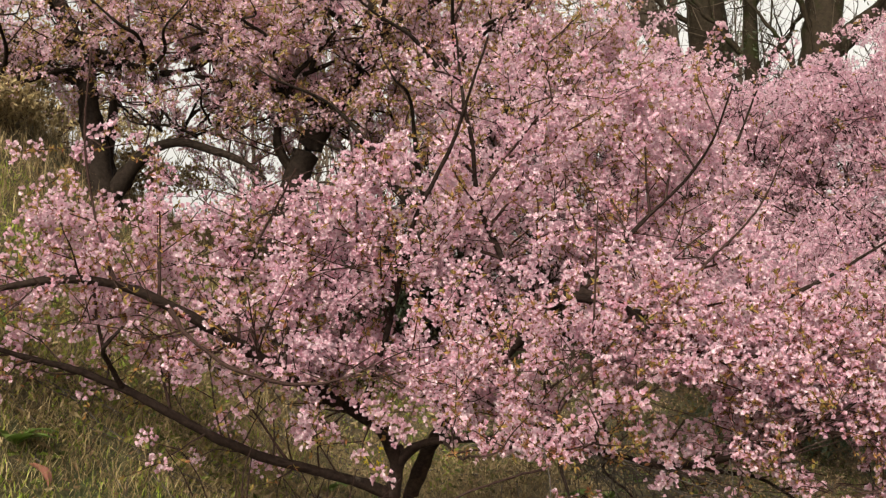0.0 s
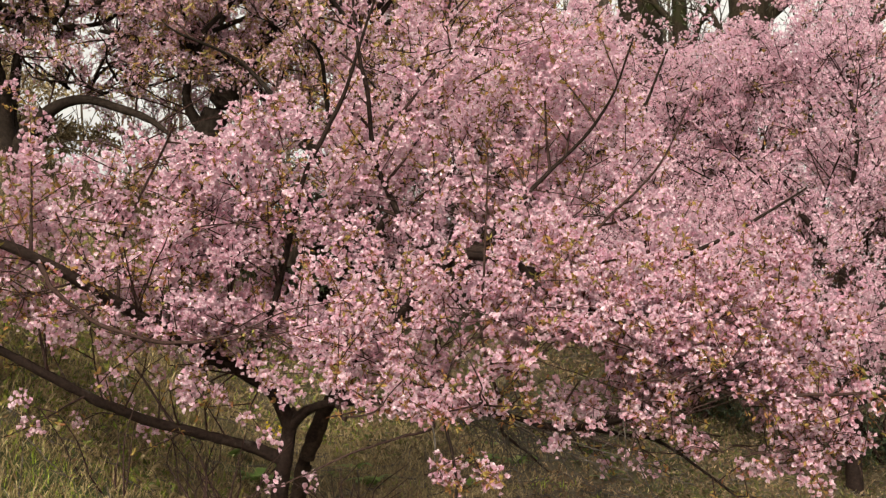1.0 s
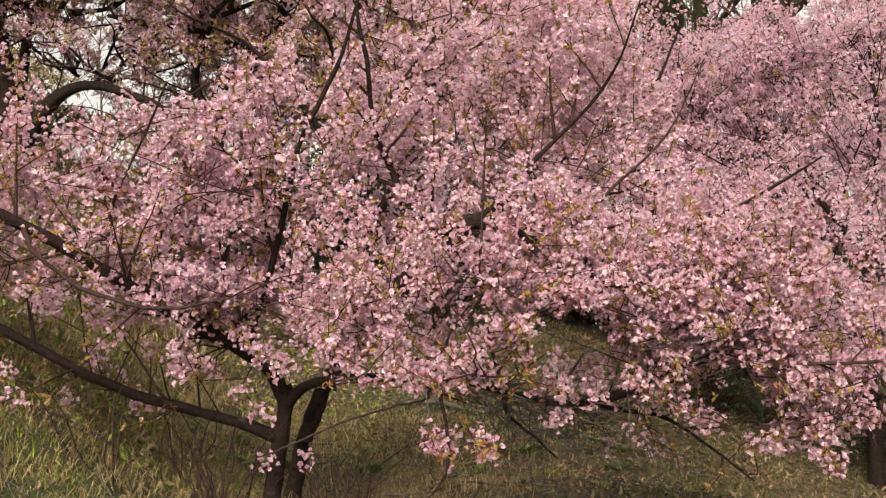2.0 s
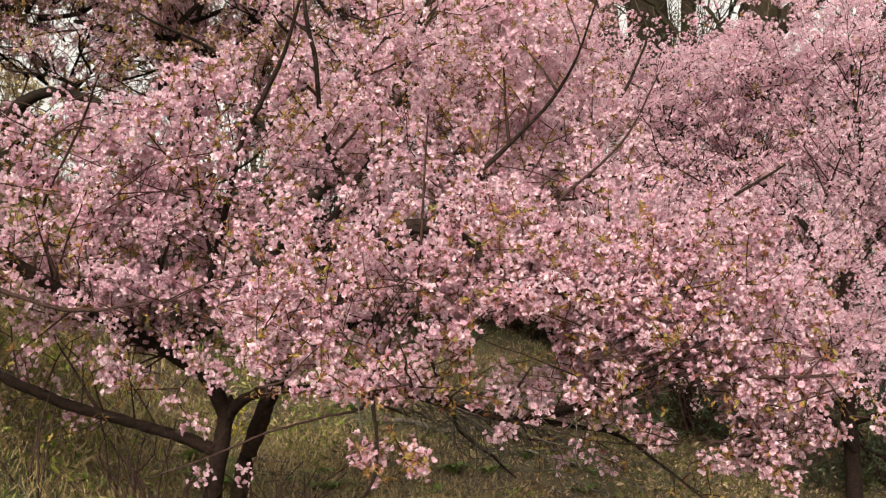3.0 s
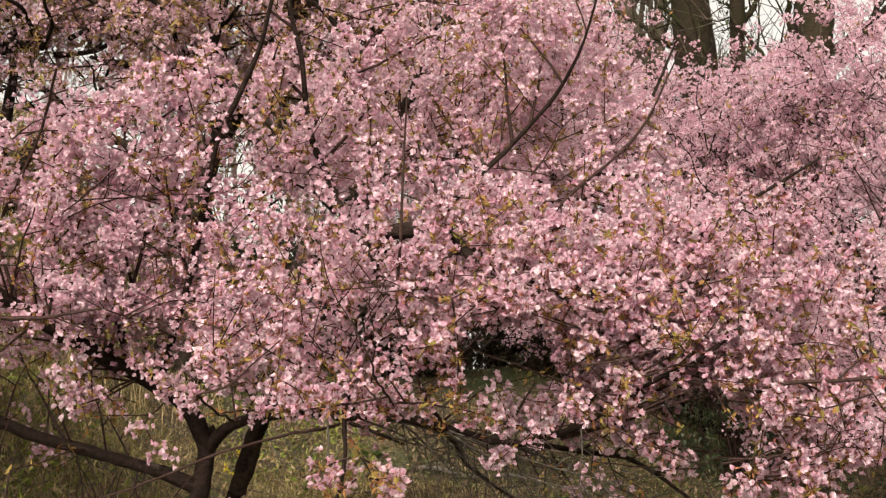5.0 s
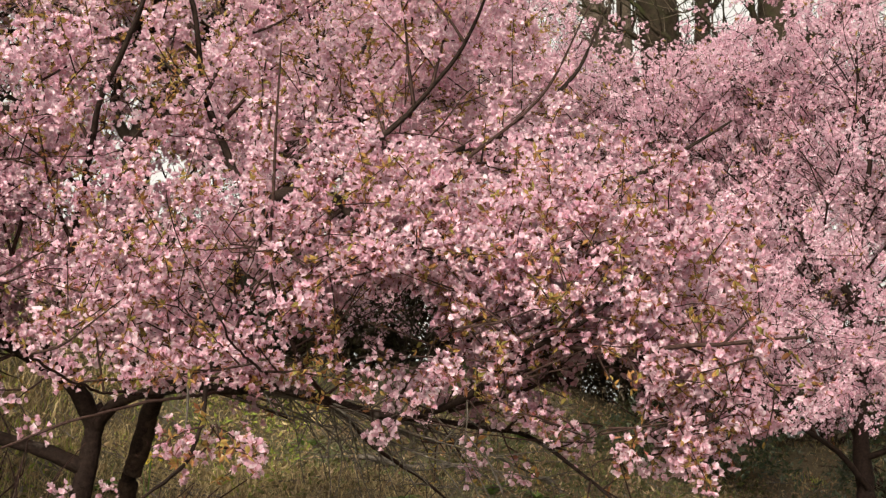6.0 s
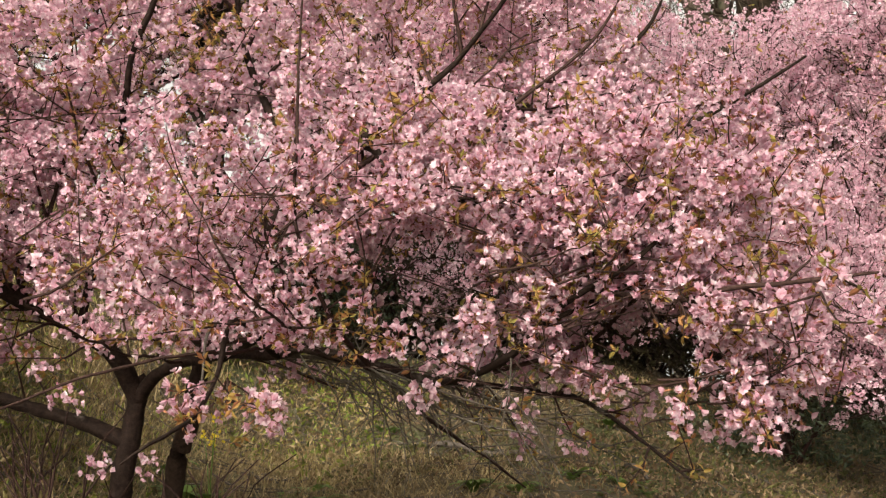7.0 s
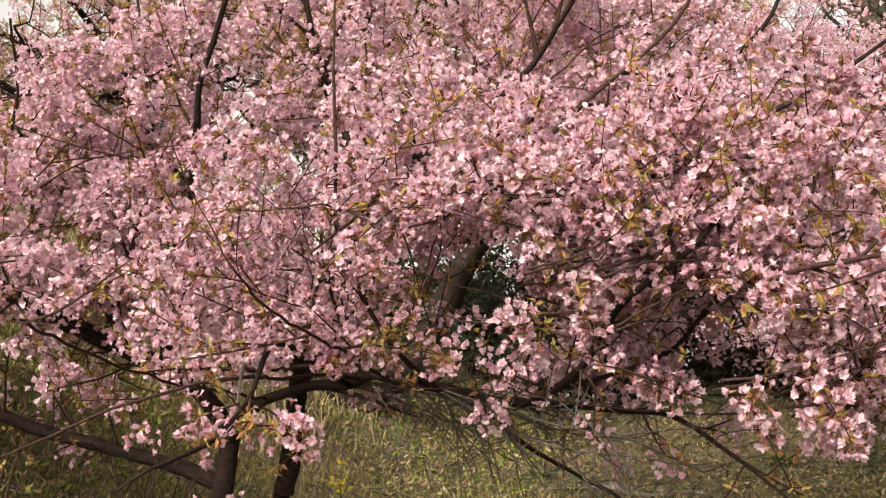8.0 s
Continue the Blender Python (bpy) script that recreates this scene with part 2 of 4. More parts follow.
# ---- blossoms and leaves, in units of a blossom's width ----
def blossom(cup, fine=True, mid=False):
    """Five notched petals round a heart, with a stalk and calyx behind; third axis looks out of the flower."""
    v, quads = [], []
    for k in range(5):
        a = 2 * math.pi * k / 5
        c, s = math.cos(a), math.sin(a)
        lift = (0.0, 0.10 + 0.25 * cup, 0.16 + 0.45 * cup)
        reach = 1 - 0.35 * cup
        notch = 0.16 if fine and not mid else 0.22
        o = len(v)
        for along, side, z in ((0, 0, 0), (0.28 * reach, 0.235, lift[1]), (0.28 * reach, -0.235, lift[1]), (0.50 * reach, notch, lift[2]), (0.50 * reach, -notch, lift[2]), (0.44 * reach, 0.0, lift[2] * 0.8)):
            v.append((c * along - s * side, s * along + c * side, z))
        quads += [(o, o + 2, o + 4, o + 5), (o, o + 5, o + 3, o + 1)] if fine and not mid else [(o, o + 2, o + 4, o + 3, o + 1)] if mid else [(o, o + 4, o + 3)]
    lists = [np.array(quads)]
    if fine and not mid:
        o = len(v)
        v.append((0, 0, 0.24))
        v += [(0.055 * math.cos(2.0944 * k + 0.3), 0.055 * math.sin(2.0944 * k + 0.3), 0.05) for k in range(3)]
        lists.append(np.array([(o, o + 1 + k, o + 1 + (k + 1) % 3) for k in range(3)]))
    if fine and not mid:
        o = len(v)
        v += [(0.10 * math.cos(2.1 * k), 0.10 * math.sin(2.1 * k), -0.01) for k in range(3)]
        v += [(0.02, 0.02, -0.8)]
        lists.append(np.array([(o + k, o + (k + 1) % 3, o + 3) for k in range(3)]))
    return np.array(v, float), lists


LEAF_SHAPE = (np.array([(0, 0, 0), (0.22, 0.32, 0.10), (-0.22, 0.32, 0.10), (0, 0.36, 0.0), (0.21, 0.7, 0.07), (-0.21, 0.7, 0.07), (0, 0.72, -0.02), (0, 1.05, -0.12)], float),
              [np.array([(0, 1, 4, 3), (3, 4, 7, 6), (0, 3, 5, 2), (3, 6, 7, 5)])])
SMALL_LEAF = (np.array([(0, 0, 0), (0.19, 0.45, 0.08), (0, 0.5, 0.0), (-0.19, 0.45, 0.08), (0, 1.05, -0.1)], float), [np.array([(0, 1, 4, 2), (0, 2, 4, 3)])])
OPEN, HALF, SHUT = blossom(0.15), blossom(0.6), blossom(1.25)
MID_OPEN, MID_HALF, MID_SHUT = blossom(0.2, True, True), blossom(0.7, True, True), blossom(1.25, True, True)
FAR_OPEN, FAR_HALF = blossom(0.2, False), blossom(0.7, False)


def cluster_places(rng, anchors, per, spread):
    """Several blossoms round each anchor: where they sit and where they look."""
    n = rng.integers(per[0], per[1] + 1, len(anchors))
    at = np.repeat(anchors, n, axis=0)
    d = unit_dirs(rng, len(at)) + np.array([0, -0.15, 0.05])
    d /= np.linalg.norm(d, axis=1, keepdims=True)
    return at + d * rng.uniform(0.45, 1.15, (len(at), 1)) * spread, d


def blossom_mesh(name, rng, pos, d, width, fine, mid=False):
    """All blossoms at those places as one mesh."""
    kind = rng.random(len(pos))
    vs, edges, lists, at = [], [], [[], [], []], 0
    look_out = d + rng.normal(0, 0.35, d.shape)
    for shape, pick in zip((MID_OPEN, MID_HALF, MID_SHUT) if mid else (OPEN, HALF, SHUT) if fine else (FAR_OPEN, FAR_HALF), ((kind < 0.22), (kind >= 0.22) & (kind < 0.72), kind >= 0.72) if fine else (kind < 0.6, kind >= 0.6)):
        if not pick.any():
            continue
        v, fs = scattered(shape, pos[pick], turns(look_out[pick], rng), width * rng.uniform(0.82, 1.15, pick.sum()))
        edges.append(np.tile(np.clip(np.hypot(shape[0][:, 0], shape[0][:, 1]) / 0.42, 0, 1), pick.sum()))
        vs.append(v + rng.normal(0, 0.075 * width, v.shape))
        for n, f in enumerate(fs):
            lists[n].append(f + at)
        at += len(v)
    lists = [np.vstack(l) for l in lists if l]
    me = mesh_from(name, np.vstack(vs), lists, [PETAL, HEART, CALYX][: len(lists)], range(len(lists)), True)
    me.attributes.new("edge", "FLOAT", "POINT").data.foreach_set("value", np.concatenate(edges).astype(np.float32))
    return me


def leaf_mesh(name, rng, pos, d, length, mat, shape=SMALL_LEAF):
    v, fs = scattered(shape, pos, turns(np.cross(d, unit_dirs(rng, len(d))), rng), length * rng.uniform(0.6, 1.25, len(pos)))
    return mesh_from(name, v, fs, [mat])


# ---- growing branches ----
def side_branches(rng, lines, every, lengths, up, spread, radius, skip=0.0, keep=None):
    """Branches that leave lines (rows of x, y, z, radius) on all sides and bend upwards."""
    out = []
    for line in lines:
        seg = np.linalg.norm(np.diff(line[:, :3], axis=0), axis=1)
        run = np.concatenate([[0], np.cumsum(seg)])
        if run[-1] < 1e-3:
            continue
        s = run[-1] * skip + rng.uniform(0, every)
        while s < run[-1]:
            p = np.array([np.interp(s, run, line[:, k]) for k in range(4)])
            q = np.array([np.interp(min(s + 0.02, run[-1]), run, line[:, k]) for k in range(3)]) - p[:3]
            if np.linalg.norm(q) < 1e-6:
                q = line[-1, :3] - line[-2, :3]
            q = q / np.linalg.norm(q)
            side = np.cross(q, unit_dirs(rng, 1)[0])
            side /= np.linalg.norm(side) + 1e-9
            d = q * rng.uniform(0.2, 0.8) + side * spread + np.array([0, 0, up * rng.uniform(0.3, 1.2)])
            d /= np.linalg.norm(d)
            long = rng.uniform(*lengths) * (0.75 + 0.5 * rng.random())
            n = max(4, int(long / 0.06))
            bend = unit_dirs(rng, 1)[0] * 0.35 + np.array([0, 0, up * 0.5])
            t = np.linspace(0, 1, n)[:, None]
            wob = np.cumsum(rng.normal(0, 0.010, (n, 3)), axis=0) * (long / 0.5)
            xyz = p[:3] + d * long * t + bend * long * 0.3 * t**2 + wob * t
            r = min(radius, p[3] * 0.75) * (1 - 0.75 * t[:, 0]) + 0.0009
            if keep is None or keep(xyz[-1]):
                out.append(np.column_stack([xyz, r]))
            s += every * rng.uniform(0.6, 1.5)
    return out


def anchors_along(rng, lines, every, start=0.15):
    pos, way = [], []
    for line in lines:
        seg = np.linalg.norm(np.diff(line[:, :3], axis=0), axis=1)
        run = np.concatenate([[0], np.cumsum(seg)])
        s = np.arange(run[-1] * start + rng.uniform(0, every), run[-1] + every * 0.4, every)
        s = np.minimum(s + rng.normal(0, every * 0.2, len(s)), run[-1])
        p = np.stack([np.interp(s, run, line[:, k]) for k in range(3)], -1)
        pos.append(p)
        way.append(np.repeat((line[-1:, :3] - line[:1, :3]), len(p), axis=0))
    return np.vstack(pos), np.vstack(way)


def thinned(rng, pos, way, size, low, seed):
    """Leaves gaps: drops anchors where a smooth field is low, so that the crown clumps."""
    f = np.array([noise.noise(Vector(p * size) + Vector((seed, 0, 0))) for p in pos])
    limit = np.array([low(p) for p in pos]) if callable(low) else low
    ok = f > limit + rng.normal(0, 0.08, len(pos))
    return pos[ok], way[ok]


def tree_empty(name, at, label):
    e = new(name)
    e.location = at
    e.empty_display_size = 0.2
    return tagged(e, label=label, category="tree")


def wood(tree, name, line, mat, sides, rng, rough=0.07, step=0.05, label="", on=None):
    """One trunk or limb as a part; its mesh is given in the tree's own coordinates."""
    l = smooth_line(line, step)
    wob = np.cumsum(rng.normal(0, 1, (len(l), 3)), axis=0)
    wob = (wob - np.linspace(wob[0], wob[-1], len(l))) * ((0.0024 if l[0, 3] < 0.006 else 0.0006) + 0.035 * l[:, 3:4])
    l[1:-1, :3] += wob[1:-1]
    v, q, t = tube(l, sides, rough, rng)
    v = v - np.array(tree.location)
    return l, part(name, mesh_from(name, v, [q, t], [mat], None, True), on or tree, label)


# ---- ground ----
def ground_height(x, y):
    x, y = np.asarray(x, float), np.asarray(y, float)
    base = np.interp(y, [-400, -1, 0, 2, 5.6, 7.4, 9.0, 10.5, 12.0, 14.0, 30, 600], [0, 0, 0, 0.28, 0.93, 1.06, 1.36, 1.88, 2.25, 2.25, 1.4, 0.5])
    left = np.log1p(np.exp(np.clip(-(x + 1.25) * 5, -40, 40))) / 5
    rise = 0.86 * np.minimum(left, 4.2) * np.clip(y / 4.0, 0, 1) * np.interp(y, [-1, 9.3, 11.5, 14, 26], [1, 1, 0.72, 0.5, 0])
    right = -0.62 * np.clip((x - 0.6) / 2.2, 0, 1) * np.clip((y - 5) / 3, 0, 1)
    lumps = 0.012 * np.sin(17 * x + 3 * y) * np.sin(14 * y - 5 * x) + 0.035 * np.sin(2.3 * x + 1.1 * y) + 0.03 * np.sin(1.3 * x - 3.1 * y + 1) + 0.02 * np.sin(5.1 * x + 4.3 * y)
    near = np.clip((60 - np.hypot(x, y)) / 40, 0, 1)
    return base + rise + right + lumps * near


def build_ground():
    far = np.geomspace(9, 900, 22)
    xs = np.concatenate([-far[::-1], np.arange(-8.9, 8.95, 0.11), far])
    ys = np.concatenate([-far[::-1][:-6], np.arange(-2, 16.05, 0.11), np.geomspace(17, 900, 22)])
    X, Y = np.meshgrid(xs, ys, indexing="ij")
    rng = np.random.default_rng(5)
    Z = ground_height(X, Y) + rng.normal(0, 0.008, X.shape)
    i, j = np.meshgrid(np.arange(len(xs) - 1), np.arange(len(ys) - 1), indexing="ij")
    a = i * len(ys) + j
    q = np.stack([a, a + len(ys), a + len(ys) + 1, a + 1], -1).reshape(-1, 4)
    g = new("ground", mesh_from("ground", np.stack([X, Y, Z], -1).reshape(-1, 3), [q], [SOIL], None, True))
    tagged(g, "rough earth bank with patchy turf and dead grass", "ground", kind="structure")


build_ground()


# ---- the flowering cherry in front ----
def cherry(tree, rng, limbs, filler, params, keep, fine):
    """Side branches, twigs, blossoms and young leaves on the limbs of a tree."""
    base = np.array(tree.location)
    first = side_branches(rng, limbs, params["every"], params["length"], params["up"], 0.8, 0.0075, params["skip"], keep)
    first += filler
    if params.get("hole"):
        first = [l for l in first if sum(params["hole"](p) for p in l[:, :3]) < 0.4 * len(l)]
    second = side_branches(rng, first, params["twig_every"], params["twig"], 0.35, 0.8, 0.0028, 0.1, keep)
    if params.get("hole"):
        second = [l for l in second if not params["hole"](l[-1, :3])]
    v, q, t = thin_tubes(first, 4)
    part("branches", mesh_from("branches", v - base, [q, t], [TWIG], None, True), tree, "thin dark reddish side branches", "stuff")
    v, q, t = thin_tubes([l[[0, len(l) // 2, -1]] if fine else l[[0, -1]] for l in second], 3)
    part("twigs", mesh_from("twigs", v - base, [q, t], [TWIG], None, True), tree, "fine twigs", "stuff")
    pos, way = anchors_along(rng, first + second, params["cluster"], 0.12)
    ok = np.array([keep(p) for p in pos])
    pos, way = pos[ok], way[ok]
    pos, way = thinned(rng, pos, way, params["clump"], params["gap"], params["seed"])
    leaf_pos, leaf_way = anchors_along(rng, second + first, params["leaf_every"], 0.4)
    ok = np.array([keep(p) and not (params.get("hole") and params["hole"](p)) for p in leaf_pos]) & (np.array([noise.noise(Vector(p * 3.4) + Vector((0, 7, params["seed"]))) for p in leaf_pos]) > params["leaf_low"])
    leaf_pos, leaf_way = leaf_pos[ok], leaf_way[ok]
    n = rng.integers(4, 8, len(leaf_pos)) if fine else rng.integers(2, 4, len(leaf_pos))
    lp, lw = np.repeat(leaf_pos, n, axis=0), np.repeat(leaf_way, n, axis=0)
    lw = lw / np.linalg.norm(lw, axis=1, keepdims=True) + unit_dirs(rng, len(lw)) * 0.9
    part("young_leaves", leaf_mesh("young_leaves", rng, lp - base, lw, params["leaf"], OLIVE_LEAF if params.get("olive") else LEAF), tree, "bronze-green young leaves in small tufts", "stuff")
    return pos


def loose_blossoms(tree, rng, anchors, per, spread, width, fine, mid=False):
    pos, d = cluster_places(rng, anchors, per, spread)
    part("blossoms", blossom_mesh("blossoms", rng, pos - np.array(tree.location), d, width, fine, mid), tree, "dense pink five-petalled blossoms", "stuff")


def cluster_parts(tree, rng, anchors, width):
    """Blossom clusters that can be picked apart: objects of their own on a few shared meshes."""
    kinds = []
    for k in range(10):
        pos, d = cluster_places(rng, np.zeros((1, 3)), (17, 21), 0.042)
        kinds.append(blossom_mesh("blossom_sprig", rng, pos, d, width, True))
    for n, p in enumerate(anchors):
        ob = part("blossom_sprig", kinds[n % 10], tree)
        ob.matrix_local = Matrix.Translation(Vector(p) - tree.location) @ Euler(rng.uniform(0, 6.28, 3)).to_matrix().to_4x4()


def spread_limbs(rng, start, count, reach, rise, radius, turn=(0, 360)):
    """Limbs that fan out of a fork."""
    out = []
    for k in range(count):
        a = radians(turn[0] + (turn[1] - turn[0]) * (k + rng.uniform(0.2, 0.8)) / count)
        far, up = reach * rng.uniform(0.7, 1.1), rise * rng.uniform(0.6, 1.1)
        d = np.array([math.cos(a), math.sin(a), 0])
        root = np.array(start) + d * far * 0.12 + rng.normal(0, 0.06 * min(1.0, reach), 3)
        p = [root + d * far * s + np.array([0, 0, up * s**0.8]) + rng.normal(0, 0.075 * reach, 3) * s for s in (0, 0.3, 0.6, 0.85, 1.0)]
        out.append([(*q, radius * w) for q, w in zip(p, (1, 0.75, 0.5, 0.3, 0.12))])
    return out


def build_main():
    rng = np.random.default_rng(11)
    tree = tree_empty("cherry_tree", (-0.85, 5.6, float(ground_height(-0.85, 5.6))), "low spreading cherry in full pink bloom on a grassy bank")
    wood(tree, "trunk", [(-0.90, 5.63, 0.70, 0.060), (-0.88, 5.62, 0.91, 0.042), (-0.85, 5.60, 1.14, 0.036), (-0.83, 5.60, 1.30, 0.034), (-0.81, 5.60, 1.44, 0.033), (-0.80, 5.60, 1.50, 0.026)], BARK, 16, rng, 0.05, 0.03, "dark forked trunk")
    wood(tree, "trunk", [(-0.85, 6.02, 0.75, 0.048), (-0.85, 6.00, 0.95, 0.040), (-0.80, 5.95, 1.22, 0.036), (-0.75, 5.91, 1.36, 0.033), (-0.70, 5.84, 1.46, 0.029), (-0.63, 5.72, 1.57, 0.018)], STEM_BARK, 14, rng, 0.06, 0.03, "second brownish stem")
    thick = [
        [(-0.83, 5.60, 1.29, 0.030), (-0.95, 5.56, 1.34, 0.025), (-1.11, 5.50, 1.385, 0.0225), (-1.38, 5.35, 1.47, 0.021), (-1.58, 5.20, 1.57, 0.020), (-1.86, 5.05, 1.745, 0.018), (-2.07, 4.95, 1.835, 0.015), (-2.24, 4.85, 1.89, 0.012), (-2.46, 4.70, 1.98, 0.008)],
        [(-0.81, 5.60, 1.44, 0.034), (-0.88, 5.50, 1.58, 0.030), (-1.06, 5.30, 1.70, 0.029), (-1.22, 5.10, 1.80, 0.026), (-1.40, 4.95, 1.92, 0.024), (-1.62, 4.80, 2.06, 0.021), (-1.82, 4.70, 2.15, 0.018), (-2.03, 4.60, 2.17, 0.016), (-2.38, 4.50, 2.10, 0.009)],
        [(-0.82, 5.60, 1.42, 0.026), (-0.70, 5.52, 1.52, 0.020), (-0.43, 5.30, 1.54, 0.016), (-0.21, 5.15, 1.52, 0.016), (-0.10, 5.05, 1.53, 0.016), (0.10, 5.02, 1.48, 0.015), (0.22, 5.05, 1.45, 0.013), (0.34, 5.02, 1.44, 0.0115), (0.50, 4.80, 1.48, 0.010), (0.65, 4.52, 1.57, 0.008), (0.80, 4.40, 1.64, 0.006), (0.92, 4.33, 1.73, 0.005)],
        [(-0.79, 5.94, 1.24, 0.030), (-0.72, 5.87, 1.42, 0.033), (-0.62, 5.70, 1.58, 0.030), (-0.50, 5.45, 1.72, 0.029), (-0.32, 5.30, 1.92, 0.029), (-0.18, 5.20, 2.04, 0.027), (-0.11, 5.10, 2.13, 0.025), (0.01, 5.05, 2.13, 0.023), (0.13, 5.00, 2.06, 0.021), (0.31, 4.95, 2.02, 0.021), (0.50, 4.90, 1.96, 0.014), (0.72, 4.80, 1.94, 0.009)],
    ]
    thin = [
        [(-1.89, 5.03, 1.77, 0.013), (-1.91, 4.90, 1.87, 0.010), (-1.90, 4.80, 1.92, 0.009), (-1.81, 4.75, 2.00, 0.006)],
        [(0.22, 5.05, 1.45, 0.011), (0.38, 5.10, 1.435, 0.009), (0.55, 5.08, 1.41, 0.008), (0.68, 5.03, 1.385, 0.007), (0.83, 4.91, 1.274, 0.005), (0.95, 4.82, 1.17, 0.003)],
        [(0.72, 4.47, 1.60, 0.007), (0.91, 4.40, 1.56, 0.006), (1.02, 4.30, 1.57, 0.006), (1.14, 4.25, 1.57, 0.005), (1.30, 4.20, 1.58, 0.003)],
        [(0.45, 4.90, 1.45, 0.0065), (0.69, 4.90, 1.52, 0.0052), (0.81, 4.80, 1.61, 0.0052), (0.90, 4.70, 1.66, 0.0046), (1.12, 4.55, 1.70, 0.0026)],
        [(0.05, 4.98, 1.50, 0.0084), (0.10, 5.40, 1.46, 0.0084), (0.14, 5.90, 1.38, 0.0077), (0.29, 6.40, 1.26, 0.0063), (0.41, 6.70, 1.15, 0.0035)],
        [(-0.11, 5.10, 2.13, 0.016), (0.10, 4.85, 2.07, 0.015), (0.21, 4.70, 1.95, 0.015), (0.33, 4.70, 1.90, 0.014), (0.44, 4.65, 1.85, 0.012), (0.58, 4.60, 1.85, 0.009), (0.78, 4.50, 1.84, 0.005)],
        [(-0.15, 5.18, 2.06, 0.022), (0.07, 5.10, 1.93, 0.020), (0.24, 5.00, 1.88, 0.020), (0.43, 4.90, 1.87, 0.016), (0.67, 4.80, 1.88, 0.010), (0.95, 4.72, 1.92, 0.005)],
        [(-0.16, 5.20, 2.06, 0.0176), (-0.30, 5.40, 2.28, 0.0152), (-0.36, 5.45, 2.40, 0.0144), (-0.44, 5.46, 2.59, 0.0120), (-0.45, 5.40, 2.72, 0.0104), (-0.46, 5.35, 2.86, 0.0096), (-0.49, 5.30, 3.00, 0.0080), (-0.52, 5.20, 3.30, 0.0048)],
        [(-0.44, 5.46, 2.59, 0.0088), (-0.36, 5.40, 2.71, 0.0080), (-0.25, 5.35, 2.84, 0.0056), (-0.10, 5.30, 3.02, 0.0032)],
        [(-0.95, 5.42, 1.65, 0.0150), (-0.82, 5.30, 2.04, 0.0129), (-0.74, 5.20, 2.32, 0.0116), (-0.69, 5.12, 2.47, 0.0102), (-0.61, 5.07, 2.61, 0.0095), (-0.53, 5.00, 2.75, 0.0082), (-0.47, 4.90, 2.91, 0.0061), (-0.38, 4.80, 3.15, 0.0041)],
        [(-0.06, 5.07, 2.11, 0.0112), (0.05, 5.20, 2.21, 0.0105), (0.26, 5.36, 2.45, 0.0093), (0.38, 5.30, 2.56, 0.0081), (0.48, 5.22, 2.66, 0.0068), (0.56, 5.10, 2.79, 0.0050), (0.62, 5.00, 2.98, 0.0031)],
        [(0.10, 4.96, 1.48, 0.009), (0.04, 4.74, 1.58, 0.006), (-0.02, 4.60, 1.80, 0.005), (-0.01, 4.55, 2.00, 0.0045), (0.00, 4.52, 2.16, 0.004), (0.01, 4.50, 2.42, 0.002)],
        [(-0.05, 5.00, 1.52, 0.0050), (-0.03, 4.40, 1.56, 0.0035), (-0.04, 4.12, 1.62, 0.0025), (-0.08, 4.10, 1.69, 0.0020), (-0.14, 4.10, 1.79, 0.0015), (-0.16, 4.05, 1.90, 0.0010)],
        [(-0.60, 5.45, 1.54, 0.0054), (-0.52, 4.60, 1.50, 0.0036), (-0.45, 4.05, 1.52, 0.0036), (-0.37, 4.00, 1.53, 0.0030), (-0.33, 4.05, 1.58, 0.0024), (-0.26, 4.10, 1.66, 0.0012)],
        [(-0.20, 5.12, 1.52, 0.010), (-0.17, 4.60, 1.56, 0.008), (-0.14, 4.40, 1.42, 0.006), (-0.12, 4.20, 1.30, 0.005), (-0.14, 4.00, 1.23, 0.004), (-0.18, 3.95, 1.19, 0.002)],
        # rear and upper limbs
        [(-0.62, 5.71, 1.56, 0.022), (-0.55, 6.0, 2.1, 0.020), (-0.35, 6.4, 2.6, 0.018), (-0.2, 6.7, 3.1, 0.012), (0.0, 6.9, 3.6, 0.006)],
        [(-0.32, 5.30, 1.92, 0.028), (0.1, 5.9, 2.3, 0.021), (0.5, 6.3, 2.65, 0.015), (0.9, 6.6, 3.0, 0.010), (1.1, 6.7, 3.4, 0.005)],
        [(-1.06, 5.30, 1.70, 0.020), (-1.3, 5.6, 1.95, 0.015), (-1.55, 5.9, 2.1, 0.010), (-1.8, 6.1, 2.25, 0.005)],
        [(-1.40, 4.95, 1.92, 0.007), (-1.42, 5.1, 2.2, 0.006), (-1.3, 5.05, 2.45, 0.005), (-1.15, 4.8, 2.62, 0.004)],
        [(-1.82, 4.70, 2.15, 0.007), (-1.95, 4.85, 2.4, 0.006), (-2.0, 4.8, 2.75, 0.005), (-1.95, 4.7, 3.1, 0.004)],
        [(-1.1, 5.28, 1.72, 0.009), (-1.0, 5.3, 2.1, 0.007), (-0.95, 5.25, 2.45, 0.006), (-0.98, 5.2, 2.85, 0.004)],
        [(0.31, 4.95, 2.02, 0.0084), (0.5, 5.1, 2.25, 0.0066), (0.75, 5.2, 2.5, 0.0048), (0.9, 5.2, 2.8, 0.0024)],
        [(0.5, 4.90, 1.96, 0.012), (0.8, 5.1, 2.1, 0.010), (1.1, 5.2, 2.25, 0.007), (1.35, 5.2, 2.4, 0.004)],
    ]
    grown = [wood(tree, "limb", l, BARK, 12, rng, 0.06, 0.035) for l in thick]
